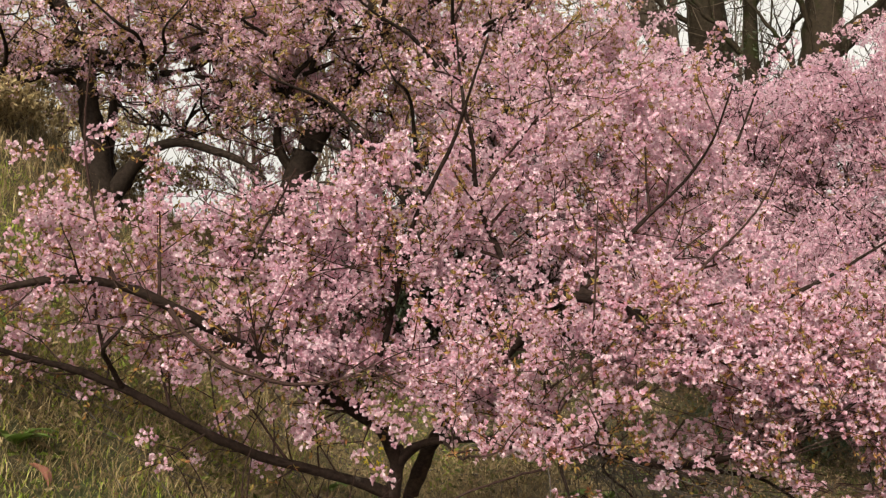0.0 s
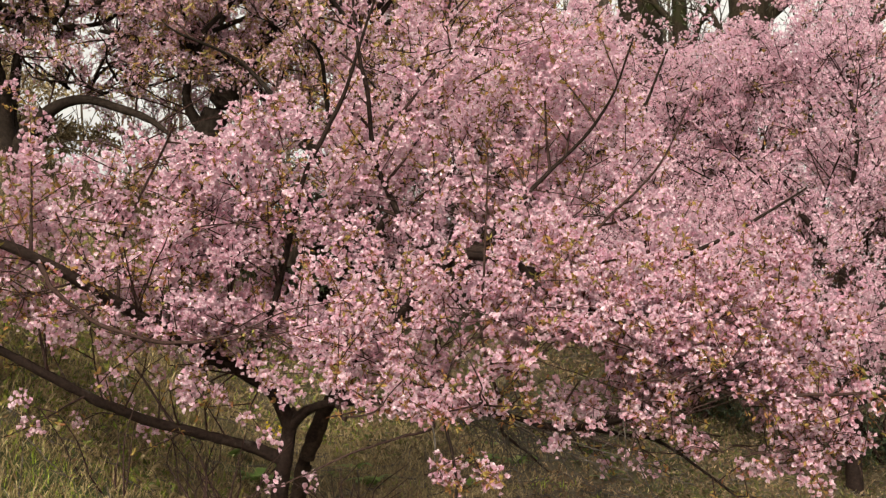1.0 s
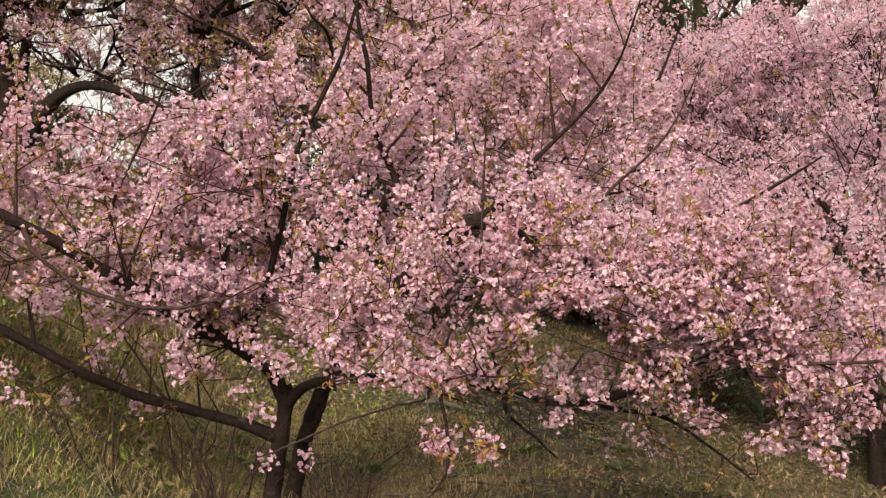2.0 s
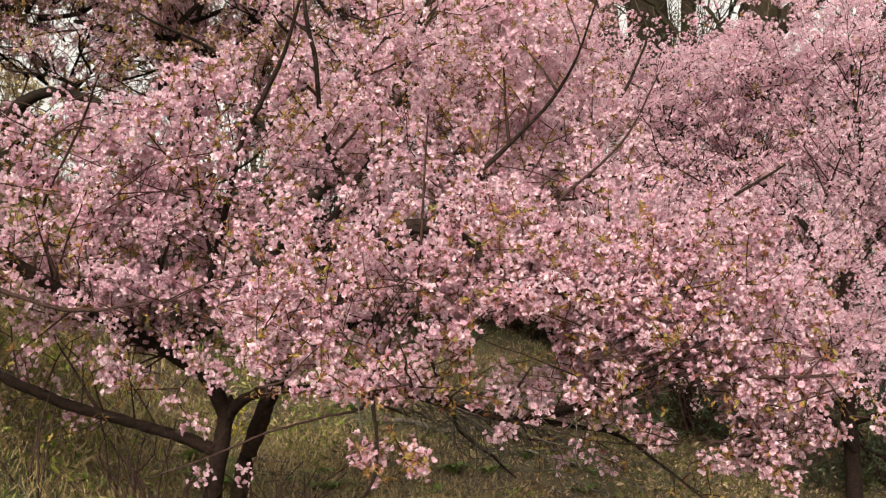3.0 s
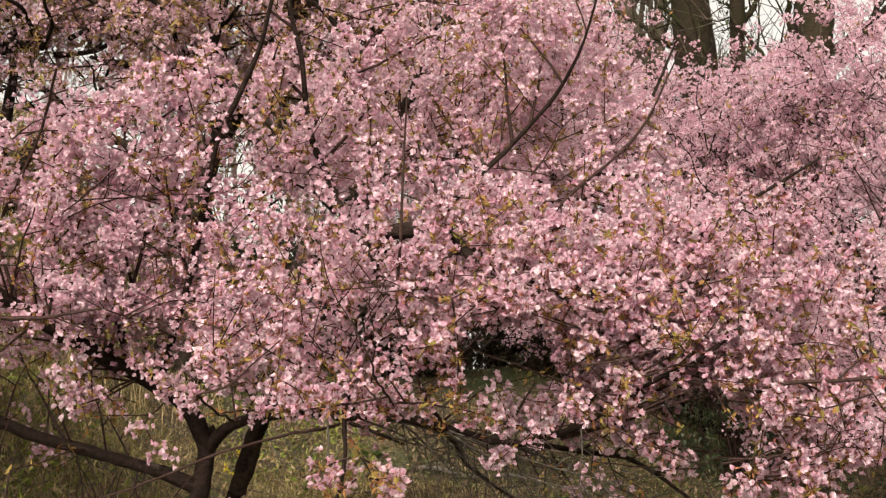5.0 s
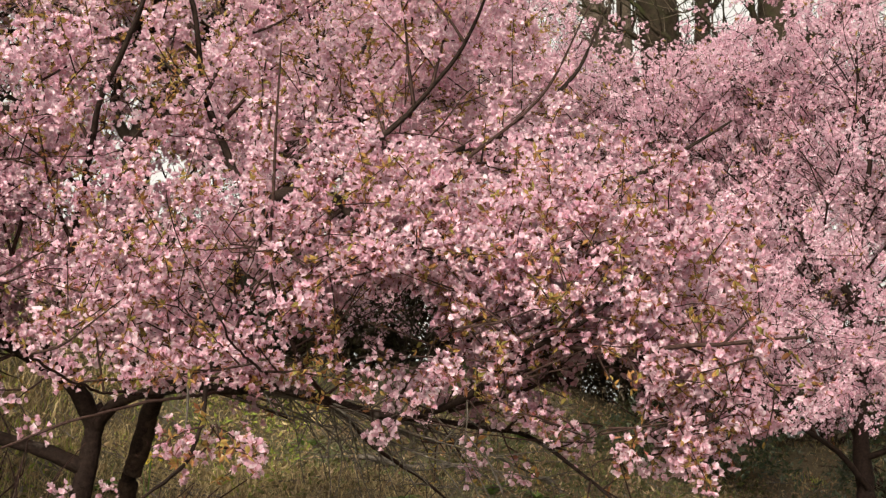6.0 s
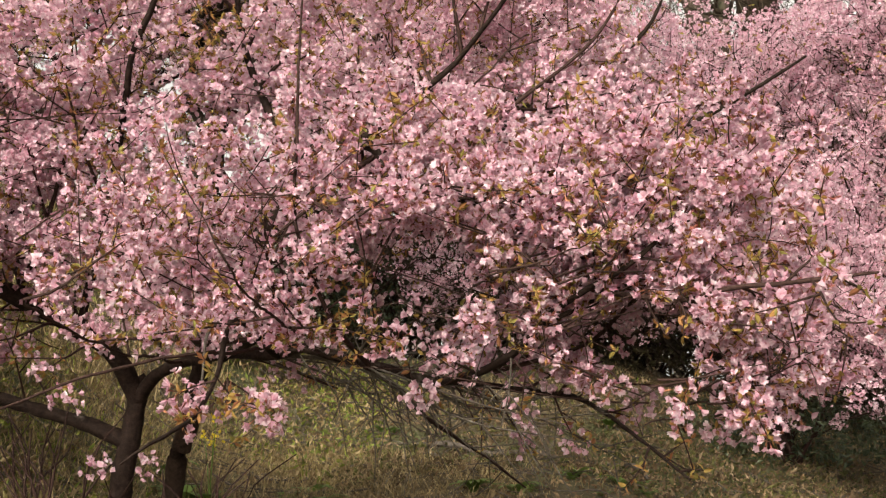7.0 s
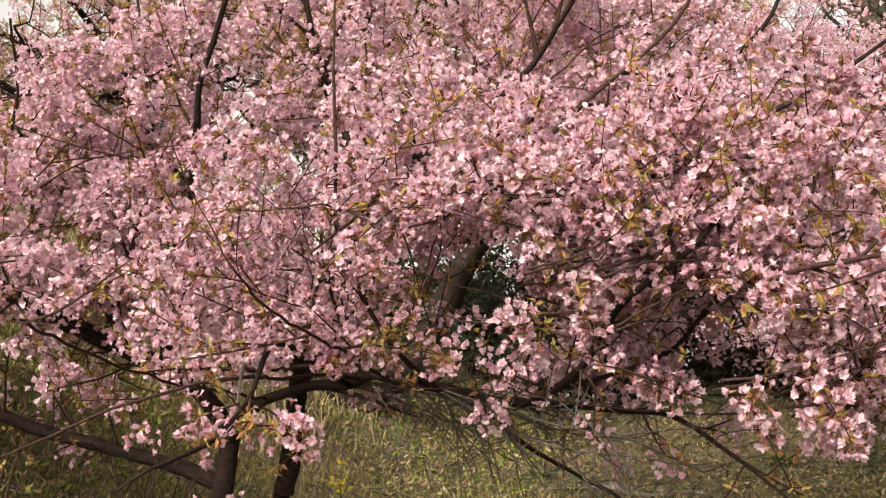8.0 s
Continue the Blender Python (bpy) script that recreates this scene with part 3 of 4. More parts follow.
    grown += [wood(tree, "limb", l, BARK if l[0][3] > 0.009 else TWIG, 8, rng, 0.06, 0.03) for l in thin]
    limbs = [line for line, _ in grown]
    for l in ([(-0.86, 4.52, 1.80, 0.003), (-0.98, 4.46, 1.77, 0.0055), (-1.09, 4.45, 1.765, 0.007), (-1.20, 4.41, 1.775, 0.0065), (-1.29, 4.40, 1.815, 0.0075), (-1.38, 4.41, 1.87, 0.007), (-1.48, 4.40, 1.95, 0.008), (-1.59, 4.62, 2.05, 0.010)],
              [(-0.80, 4.26, 1.26, 0.0018), (-0.616, 4.319, 1.326, 0.003), (-0.409, 4.376, 1.406, 0.004), (-0.207, 4.457, 1.461, 0.0045), (-0.18, 4.70, 1.50, 0.005), (-0.15, 5.08, 1.53, 0.006)],
              [(-0.20, 4.60, 1.56, 0.0042), (-0.205, 4.50, 1.51, 0.004), (-0.195, 4.44, 1.43, 0.0036), (-0.19, 4.42, 1.34, 0.0024)]):
        wood(tree, "dead_branch", l, TWIG if l[0][0] < -0.5 else GREY_TWIG, 7, rng, 0.06, 0.03, "bare leafless branch")

    def front(p):
        """How near the crown's face comes: it leans back with height, and lies behind the long side limb."""
        face = np.interp(p[2], [1.2, 1.55, 1.8, 2.0, 2.3, 2.6, 3.3], [3.92, 4.02, 4.22, 4.40, 4.68, 4.85, 4.90])
        if p[2] > 2.15 and -0.62 < p[0] < 0.75:
            face += 0.26 * min(1.0, (p[2] - 2.15) / 0.25)
        flank = np.interp(p[0], [-2.4, -2.0, -1.6, -1.2, -0.9], [4.30, 4.42, 4.62, 4.80, 4.72])
        mix = min(1.0, max(0.0, (-0.45 - p[0]) / 0.5)) * (1.0 if p[2] < 2.3 else max(0.0, 1 - (p[2] - 2.3) / 0.3))
        return face + (flank - face) * mix + 0.16 * noise.noise(Vector(p) * 3.0)

    def keep(p):
        low = np.interp(p[0], [-2.4, -1.8, -1.3, -0.9, -0.45, -0.23, -0.18, 0.01, 0.06, 0.6, 0.75, 0.88, 1.6], [1.97, 1.86, 1.70, 1.56, 1.48, 1.48, 1.22, 1.22, 1.46, 1.44, 1.36, 1.22, 1.24])
        if p[1] > 5.3 and p[0] > -0.3 and p[2] < 2.05:
            return False
        if p[1] < 4.16 and p[0] > 0.3:
            return False
        if p[1] < 4.02 and p[2] < 1.6 and p[0] < 0.3:
            return False
        if p[1] < front(p):
            return False
        right = np.interp(p[2], [1.2, 1.9, 2.3, 2.6, 3.2], [1.32, 1.28, 1.05, 0.88, 0.7])
        high = np.interp(p[0], [-2.4, -2.1, -1.8, -1.65, -1.5, -1.35, -1.15, -1.0, -0.8, -0.6], [2.85, 2.95, 2.9, 2.45, 2.65, 2.8, 2.6, 2.75, 3.0, 3.5])
        return low < p[2] < high and p[0] < right + 0.2 * max(0.0, p[1] - 5.3)

    def gap(p):
        up = 0.1 * (p[1] - 4.6)
        holes = ((0.30, 1.70, 0.14, 0.09), (0.40, 1.62, 0.08, 0.07), (0.84, 1.49, 0.14, 0.095), (-0.17, 1.74, 0.08, 0.045), (0.21, 1.63, 0.08, 0.045))
        return any(((p[0] - a) / w) ** 2 + ((p[2] - b - up) / h) ** 2 < 1 for a, b, w, h in holes)

    rf = np.random.default_rng(12)
    extra = []
    for start, count, reach, rise, turn in (((-0.45, 5.4, 2.45), 8, 0.9, 0.45, (0, 360)), ((-1.4, 5.0, 2.1), 8, 0.9, 0.35, (0, 360)), ((0.25, 5.2, 2.25), 9, 0.9, 0.5, (0, 360)),
                                            ((-0.3, 6.1, 2.5), 8, 1.0, 0.6, (0, 360)), ((0.55, 4.9, 1.9), 8, 0.75, 0.25, (-100, 60)), ((-0.75, 5.2, 2.1), 8, 0.9, 0.35, (120, 330)),
                                            ((-0.4, 5.2, 3.0), 8, 0.9, 0.2, (0, 360)), ((-0.1, 5.1, 1.6), 6, 0.8, 0.2, (200, 340)), ((0.8, 6.4, 2.8), 6, 0.8, 0.4, (0, 360)),
                                            ((-1.5, 4.8, 2.0), 10, 0.75, 0.12, (0, 360)), ((-1.0, 4.9, 1.8), 9, 0.7, 0.15, (0, 360)), ((-2.0, 4.65, 2.12), 7, 0.6, 0.15, (0, 360)), ((-0.7, 5.0, 1.75), 10, 0.7, 0.12, (0, 360)),
                                            ((0.5, 4.7, 1.6), 7, 0.7, 0.15, (180, 360)), ((0.8, 4.6, 1.6), 8, 0.6, 0.15, (0, 360)),
                                            ((0.95, 4.8, 1.38), 11, 0.6, 0.05, (0, 360)), ((1.1, 4.9, 1.5), 9, 0.45, 0.1, (-90, 90)), ((1.05, 5.0, 1.8), 8, 0.45, 0.12, (-90, 90)), ((0.95, 5.0, 1.65), 11, 0.65, 0.15, (0, 360)), ((0.9, 5.1, 1.95), 10, 0.7, 0.15, (0, 360)), ((0.7, 5.2, 2.3), 8, 0.7, 0.2, (0, 360)), ((0.9, 5.1, 1.40), 8, 0.6, 0.05, (0, 360)),
                                            ((-1.35, 5.05, 2.6), 9, 0.35, 0.1, (0, 360)), ((-1.38, 5.0, 2.45), 7, 0.35, 0.1, (0, 360)), ((-1.97, 4.85, 2.75), 9, 0.4, 0.12, (0, 360)), ((0.6, 4.40, 1.50), 10, 0.4, 0.08, (0, 360)), ((0.62, 4.28, 1.60), 9, 0.35, 0.1, (0, 360)), ((0.8, 4.35, 1.38), 9, 0.35, 0.06, (0, 360)), ((0.95, 4.45, 1.36), 10, 0.35, 0.05, (0, 360)), ((0.45, 4.35, 1.62), 7, 0.3, 0.08, (0, 360)), ((0.15, 4.45, 1.78), 8, 0.35, 0.1, (0, 360)), ((0.45, 4.35, 1.82), 8, 0.35, 0.1, (0, 360)), ((0.95, 4.40, 1.56), 10, 0.45, 0.10, (0, 360)), ((0.95, 4.45, 1.75), 9, 0.45, 0.12, (0, 360)), ((0.65, 4.50, 1.80), 9, 0.45, 0.12, (0, 360))):
        extra += spread_limbs(rf, start, count, reach, rise, 0.0032, turn)
    extra = [l for l in extra if keep(l[-1][:3]) and sum(gap(p) for p in l) < 3]
    for l in extra:
        _, holder = min(grown, key=lambda g: np.min(np.linalg.norm(g[0][:, :3] - np.array(l[0][:3]), axis=1)))
        limbs.append(wood(tree, "branch", l, TWIG, 6, rng, 0.05, 0.05, "", holder)[0])

    bare = side_branches(rng, [limbs[2][len(limbs[2]) // 3 : 3 * len(limbs[2]) // 4], limbs[8]], 0.08, (0.10, 0.26), -0.05, 0.9, 0.0022, 0.0)
    bare += side_branches(rng, bare, 0.10, (0.06, 0.16), 0.0, 0.9, 0.0012, 0.2)
    tangle = []
    for k in range(16):
        root = limbs[2][int(len(limbs[2]) * rng.uniform(0.18, 0.62)), :3]
        reach, way = rng.uniform(0.35, 0.8), radians(rng.uniform(-35, 75))
        tip = root + np.array([math.cos(way) * reach, math.sin(way) * reach, -rng.uniform(0.05, 0.28)])
        knee = (root + tip) / 2 + np.array([0, 0, rng.uniform(-0.02, 0.07)]) + rng.normal(0, 0.03, 3)
        tangle.append(smooth_line([(*root, 0.0036), (*knee, 0.0028), (*tip, 0.0014)], 0.05))
    bare += tangle
    bare += side_branches(rng, tangle, 0.06, (0.08, 0.25), 0.05, 0.9, 0.0016, 0.15)
    v, q, t = thin_tubes(bare, 4)
    part("bare_twigs", mesh_from("bare_twigs", v - np.array(tree.location), [q, t], [GREY_TWIG], None, True), tree, "fine grey leafless twigs under the low limbs", "stuff")

    params = dict(every=0.14, length=(0.2, 0.5), up=0.3, skip=0.18, twig_every=0.10, twig=(0.07, 0.22), cluster=0.10, clump=4.6, gap=lambda p: np.interp(p[0], [-2.0, -0.6, 0.0, 0.5, 1.2], [-0.2, -0.2, -0.2, -0.3, -0.4]), seed=3.0, leaf_every=0.034, leaf=0.024, leaf_low=-0.36, hole=gap)
    hanging = spread_limbs(rf, (-0.08, 4.28, 1.38), 4, 0.13, -0.06, 0.003) + spread_limbs(rf, (-0.06, 4.2, 1.33), 3, 0.08, -0.03, 0.003)
    pos = cherry(tree, rng, limbs, [smooth_line(l, 0.04) for l in hanging], params, keep, True)
    pos = pos[[not gap(p) or rng.random() < 0.1 for p in pos]]
    pos = pos[[not (-0.3 < p[0] < 0.07 and p[2] < 1.5) or rng.random() < 0.55 for p in pos]]
    low = side_branches(rng, [limbs[0], limbs[1], limbs[1][: len(limbs[1]) * 2 // 3]], 0.07, (0.12, 0.42), 0.05, 0.9, 0.004, 0.12)
    low += side_branches(rng, [limbs[5], limbs[2][len(limbs[2]) * 2 // 5 :], limbs[6]], 0.085, (0.08, 0.26), -0.1, 0.9, 0.003, 0.1)
    low += side_branches(rng, low, 0.10, (0.06, 0.18), 0.1, 0.8, 0.002, 0.3)
    foot = [np.array([(-0.87, 5.58, 1.10, 0.003), (-0.86, 5.48, 1.17, 0.002), (-0.87, 5.44, 1.20, 0.001)]), np.array([(-0.84, 5.58, 1.12, 0.003), (-0.77, 5.50, 1.18, 0.002), (-0.72, 5.46, 1.21, 0.001)]), np.array([(-0.84, 5.57, 1.08, 0.003), (-0.83, 5.46, 1.12, 0.002), (-0.81, 5.42, 1.14, 0.001)])]
    v, q, t = thin_tubes(low + foot, 4)
    part("twigs", mesh_from("twigs", v - np.array(tree.location), [q, t], [TWIG], None, True), tree, "sparse low twigs with single blossom tufts", "stuff")
    tips = np.array([l[-1, :3] for l in low if rng.random() < 0.4 and l[-1, 2] > 1.12 and not (0.1 < l[-1, 0] < 0.8 and l[-1, 2] < 1.38 and rng.random() < 0.7)] + [l[-1, :3] for l in foot[:2]])
    tuft = np.repeat(np.array([l[-1, :3] for l in low] + [l[len(l) // 2, :3] for l in low]), 3, axis=0)
    part("young_leaves", leaf_mesh("young_leaves", rng, tuft - np.array(tree.location), unit_dirs(rng, len(tuft)) + np.array([0, 0, 0.5]), 0.023, LEAF, LEAF_SHAPE), tree, "bronze young leaves on the low twigs", "stuff")
    pos = np.vstack([pos, tips])
    near = np.argsort(pos[:, 1] + 0.15 * np.abs(pos[:, 0]))
    cluster_parts(tree, rng, pos[near[:300]], 0.0225)
    rest = pos[near[300:]]
    ahead = rest[:, 1] < 4.75
    loose_blossoms(tree, rng, rest[ahead], (16, 20), 0.042, 0.0225, True)
    back = rest[:, 1] > 5.7
    loose_blossoms(tree, rng, rest[~ahead & ~back], (16, 20), 0.043, 0.0225, True, True)
    loose_blossoms(tree, rng, rest[back], (14, 18), 0.043, 0.0245, False)


build_main()


# ---- cherries behind ----
def build_behind(seed, at, label, trunks, limb_lines, params, keep, per=(10, 14), mat=OLD_BARK, shift=(0, 0, 0)):
    rng = np.random.default_rng(seed)
    tree = tree_empty("cherry_tree", (at[0], at[1], float(ground_height(*at))), label)
    for l in trunks:
        wood(tree, "trunk", l, mat, 14, rng, 0.07, 0.06)
    limbs = [wood(tree, "limb", l, mat, 10 if l[0][3] > 0.02 else 6, rng, 0.06, 0.06)[0] for l in limb_lines]
    pos = cherry(tree, rng, limbs, [], params, keep, False)
    loose_blossoms(tree, rng, pos, per, 0.046, 0.027, False)
    tree.location += Vector(shift)


FAR = dict(every=0.11, length=(0.35, 0.85), up=0.22, skip=0.2, twig_every=0.12, twig=(0.1, 0.3), cluster=0.12, clump=2.0, gap=-0.2, seed=9.0, leaf_every=0.25, leaf=0.04, leaf_low=0.1)
rng_b = np.random.default_rng(21)
build_behind(31, (2.6, 8.3), "slender pink cherry with forked trunk behind the front tree",
    [[(2.58, 8.28, 0.2, 0.085), (2.59, 8.30, 0.45, 0.066), (2.60, 8.35, 0.93, 0.057), (2.59, 8.40, 1.53, 0.052), (2.62, 8.45, 2.07, 0.046), (2.63, 8.47, 2.37, 0.042)]],
    [[(2.63, 8.47, 2.33, 0.031), (2.50, 8.50, 2.55, 0.024), (2.36, 8.50, 2.74, 0.024), (2.34, 8.90, 3.01, 0.022), (2.25, 9.40, 3.38, 0.020), (2.10, 10.00, 3.90, 0.014), (2.03, 10.20, 4.25, 0.007)],
     [(2.63, 8.47, 2.33, 0.029), (2.69, 8.50, 2.63, 0.021), (2.76, 8.60, 2.96, 0.020), (2.86, 8.70, 3.39, 0.018), (2.85, 8.80, 3.79, 0.014), (2.83, 8.80, 4.25, 0.007)],
     [(2.63, 8.47, 2.34, 0.027), (2.72, 8.40, 2.39, 0.023), (2.88, 8.30, 2.47, 0.019), (3.17, 8.20, 2.59, 0.015), (3.70, 8.10, 2.85, 0.007)],
     [(2.59, 8.30, 1.17, 0.021), (2.40, 8.20, 1.38, 0.017), (2.15, 8.00, 1.51, 0.014), (1.88, 7.80, 1.62, 0.010), (1.50, 7.60, 1.80, 0.005)],
     [(2.61, 8.35, 1.36, 0.021), (2.82, 8.20, 1.45, 0.018), (3.12, 8.00, 1.53, 0.018), (3.60, 7.80, 1.80, 0.007)]]
    + spread_limbs(rng_b, (2.5, 8.6, 2.5), 9, 1.6, 1.3, 0.009) + spread_limbs(rng_b, (1.9, 8.9, 2.0), 10, 1.5, 0.5, 0.007, (60, 300)) + spread_limbs(rng_b, (2.2, 8.0, 1.75), 8, 1.2, 0.3, 0.006) + spread_limbs(rng_b, (2.1, 9.6, 3.3), 6, 1.2, 0.8, 0.007) + spread_limbs(rng_b, (2.83, 8.8, 3.5), 8, 1.1, 0.8, 0.007) + spread_limbs(rng_b, (3.3, 8.2, 2.7), 8, 1.0, 0.7, 0.007) + spread_limbs(rng_b, (2.2, 9.2, 3.2), 8, 0.9, 0.9, 0.007) + spread_limbs(rng_b, (2.6, 9.0, 3.6), 8, 0.9, 0.8, 0.006) + spread_limbs(rng_b, (1.95, 7.9, 1.6), 9, 0.8, 0.25, 0.005) + spread_limbs(rng_b, (1.6, 8.1, 2.0), 9, 0.8, 0.4, 0.005) + spread_limbs(rng_b, (1.5, 9.1, 3.6), 8, 0.8, 0.8, 0.006) + spread_limbs(rng_b, (2.3, 9.1, 3.8), 8, 0.8, 0.7, 0.006) + spread_limbs(rng_b, (2.9, 8.9, 3.8), 8, 0.8, 0.7, 0.006),
    dict(FAR, gap=-0.26, cluster=0.145), lambda p: not (p[0] < 1.4 and p[2] < 2.15) and 1.45 < p[2] < np.interp(p[0], [0.6, 1.0, 1.3, 1.6, 1.9, 2.5, 3.0], [4.6, 4.5, 4.3, 4.35, 4.5, 4.4, 4.45]) + 0.5 * noise.noise(Vector((p[0] * 2.5, p[1] * 2.5, 4.0))), mat=BARK, shift=(0.27, 0.83, 0.06))
build_behind(32, (5.2, 12.6), "pink cherry farther along the grassy bank",
    [[(5.2, 12.6, 0.6, 0.14), (5.15, 12.6, 1.5, 0.11), (5.2, 12.7, 2.4, 0.09)]],
    spread_limbs(rng_b, (5.2, 12.7, 2.3), 10, 2.4, 2.4, 0.03) + spread_limbs(rng_b, (4.2, 12.4, 2.6), 8, 1.6, 1.0, 0.015) + spread_limbs(rng_b, (3.4, 12.9, 2.7), 8, 1.6, 1.1, 0.013),
    dict(FAR, seed=12.0, cluster=0.24), lambda p: 1.7 < p[2] < 4.9)
build_behind(35, (2.3, 12.0), "pink cherry behind the front tree, its trunk hidden by bloom",
    [[(2.3, 12.0, 0.7, 0.12), (2.1, 11.8, 1.5, 0.10), (1.6, 11.4, 2.3, 0.08)]],
    spread_limbs(rng_b, (1.5, 11.3, 2.3), 10, 1.7, 1.4, 0.014) + spread_limbs(rng_b, (0.5, 10.8, 2.6), 10, 1.3, 1.6, 0.010) + spread_limbs(rng_b, (0.0, 10.4, 2.4), 8, 0.9, 0.5, 0.008) + spread_limbs(rng_b, (1.9, 10.8, 2.3), 9, 1.5, 0.9, 0.010) + spread_limbs(rng_b, (1.0, 11.2, 3.5), 10, 1.1, 1.2, 0.008) + spread_limbs(rng_b, (0.3, 10.9, 3.6), 9, 1.0, 1.1, 0.008) + spread_limbs(rng_b, (1.5, 11.0, 3.4), 9, 0.9, 0.9, 0.008),
    dict(FAR, seed=13.0, cluster=0.18), lambda p: 2.35 < p[2] < np.interp(p[0], [0.8, 1.3, 1.7, 2.0], [5.1, 4.75, 4.6, 4.5]) + 0.5 * noise.noise(Vector((p[0] * 2, p[1] * 2, 9.0))))
OLIVE = dict(FAR, olive=True, seed=15.0, cluster=0.17, leaf=0.045, leaf_every=0.034, leaf_low=-0.4, gap=-0.35, every=0.10)
build_behind(33, (-3.4, 9.4), "old dark-trunked cherry with olive leaves and pink bloom",
    [[(-3.36, 9.4, 2.95, 0.17), (-3.39, 9.40, 3.25, 0.131), (-3.44, 9.40, 3.53, 0.100), (-3.50, 9.40, 3.85, 0.092), (-3.55, 9.40, 4.13, 0.083), (-3.61, 9.40, 4.58, 0.076)],
     [(-3.30, 9.46, 3.0, 0.075), (-3.34, 9.47, 3.40, 0.053), (-3.41, 9.50, 3.74, 0.049), (-3.38, 9.50, 4.02, 0.040), (-3.33, 9.50, 4.5, 0.02)]],
    [[(-3.61, 9.40, 4.52, 0.065), (-3.76, 9.40, 4.84, 0.057), (-3.88, 9.40, 5.12, 0.044), (-4.03, 9.30, 5.7, 0.026)],
     [(-3.60, 9.40, 4.50, 0.048), (-3.47, 9.40, 4.74, 0.039), (-3.39, 9.40, 5.07, 0.031), (-3.27, 9.40, 5.6, 0.016)],
     [(-3.37, 9.40, 3.30, 0.076), (-3.15, 9.30, 3.55, 0.065), (-2.97, 9.20, 3.68, 0.051), (-2.68, 9.10, 3.71, 0.034), (-2.26, 9.00, 3.55, 0.027), (-2.03, 8.90, 3.38, 0.012)]]
    + spread_limbs(rng_b, (-3.6, 9.4, 4.4), 9, 1.5, 0.7, 0.03) + spread_limbs(rng_b, (-2.9, 9.0, 4.3), 9, 1.1, 0.35, 0.02) + spread_limbs(rng_b, (-4.1, 9.0, 4.25), 9, 1.1, 0.5, 0.02) + spread_limbs(rng_b, (-3.0, 9.9, 4.0), 9, 1.2, 0.7, 0.015) + spread_limbs(rng_b, (-2.5, 9.3, 3.85), 7, 0.8, 0.3, 0.012),
    dict(OLIVE, gap=-0.2), lambda p: 8.3 < p[1] < 9.9 and (p[2] > (3.95 if p[0] < -3.7 else 4.0) or (p[2] > 3.72 and p[0] > -2.9)))
build_behind(34, (-1.95, 9.3), "old leaning cherry with thick dark limbs and olive leaves",
    [[(-1.98, 9.3, 1.7, 0.19), (-1.97, 9.30, 2.57, 0.145), (-1.94, 9.30, 3.14, 0.128), (-1.88, 9.30, 3.41, 0.108), (-1.77, 9.30, 3.72, 0.095), (-1.62, 9.30, 3.93, 0.082), (-1.49, 9.30, 4.16, 0.073), (-1.33, 9.30, 4.50, 0.060), (-1.29, 9.30, 4.83, 0.050), (-1.36, 9.30, 5.3, 0.03)],
     [(-1.96, 9.3, 1.95, 0.10), (-1.65, 9.30, 2.10, 0.105), (-1.42, 9.30, 2.28, 0.108), (-1.30, 9.30, 2.50, 0.10), (-1.10, 9.20, 2.78, 0.072), (-0.89, 9.10, 2.98, 0.053), (-0.62, 9.00, 3.16, 0.032)]],
    [[(-1.31, 9.30, 4.55, 0.048), (-1.08, 9.20, 4.65, 0.038), (-0.83, 9.10, 4.75, 0.030), (-0.50, 9.00, 4.92, 0.014)],
     [(-1.57, 9.30, 3.97, 0.045), (-1.96, 9.20, 4.13, 0.038), (-2.21, 9.10, 4.15, 0.030), (-2.6, 9.00, 4.2, 0.014)],
     [(-1.86, 9.30, 3.46, 0.048), (-2.00, 9.20, 3.70, 0.034), (-1.94, 9.10, 3.95, 0.025), (-1.80, 9.00, 4.25, 0.012)]]
    + spread_limbs(rng_b, (-1.3, 9.2, 4.5), 9, 1.4, 0.6, 0.03) + spread_limbs(rng_b, (-0.75, 9.0, 3.1), 9, 1.2, 1.1, 0.025) + spread_limbs(rng_b, (-1.9, 8.9, 4.15), 9, 1.0, 0.4, 0.02) + spread_limbs(rng_b, (-0.6, 8.9, 4.2), 9, 1.1, 0.5, 0.02) + spread_limbs(rng_b, (-1.0, 9.8, 3.7), 9, 1.3, 0.8, 0.015) + spread_limbs(rng_b, (-0.3, 9.4, 3.4), 8, 1.0, 0.9, 0.013) + spread_limbs(rng_b, (-1.9, 10.2, 3.3), 9, 0.9, 0.5, 0.012),
    dict(OLIVE, seed=18.0), lambda p: 8.2 < p[1] < 10.6 and (p[2] > 3.75 or (p[0] > -1.1 and p[2] > 2.6) or (p[1] > 9.6 and p[2] > 3.2)))


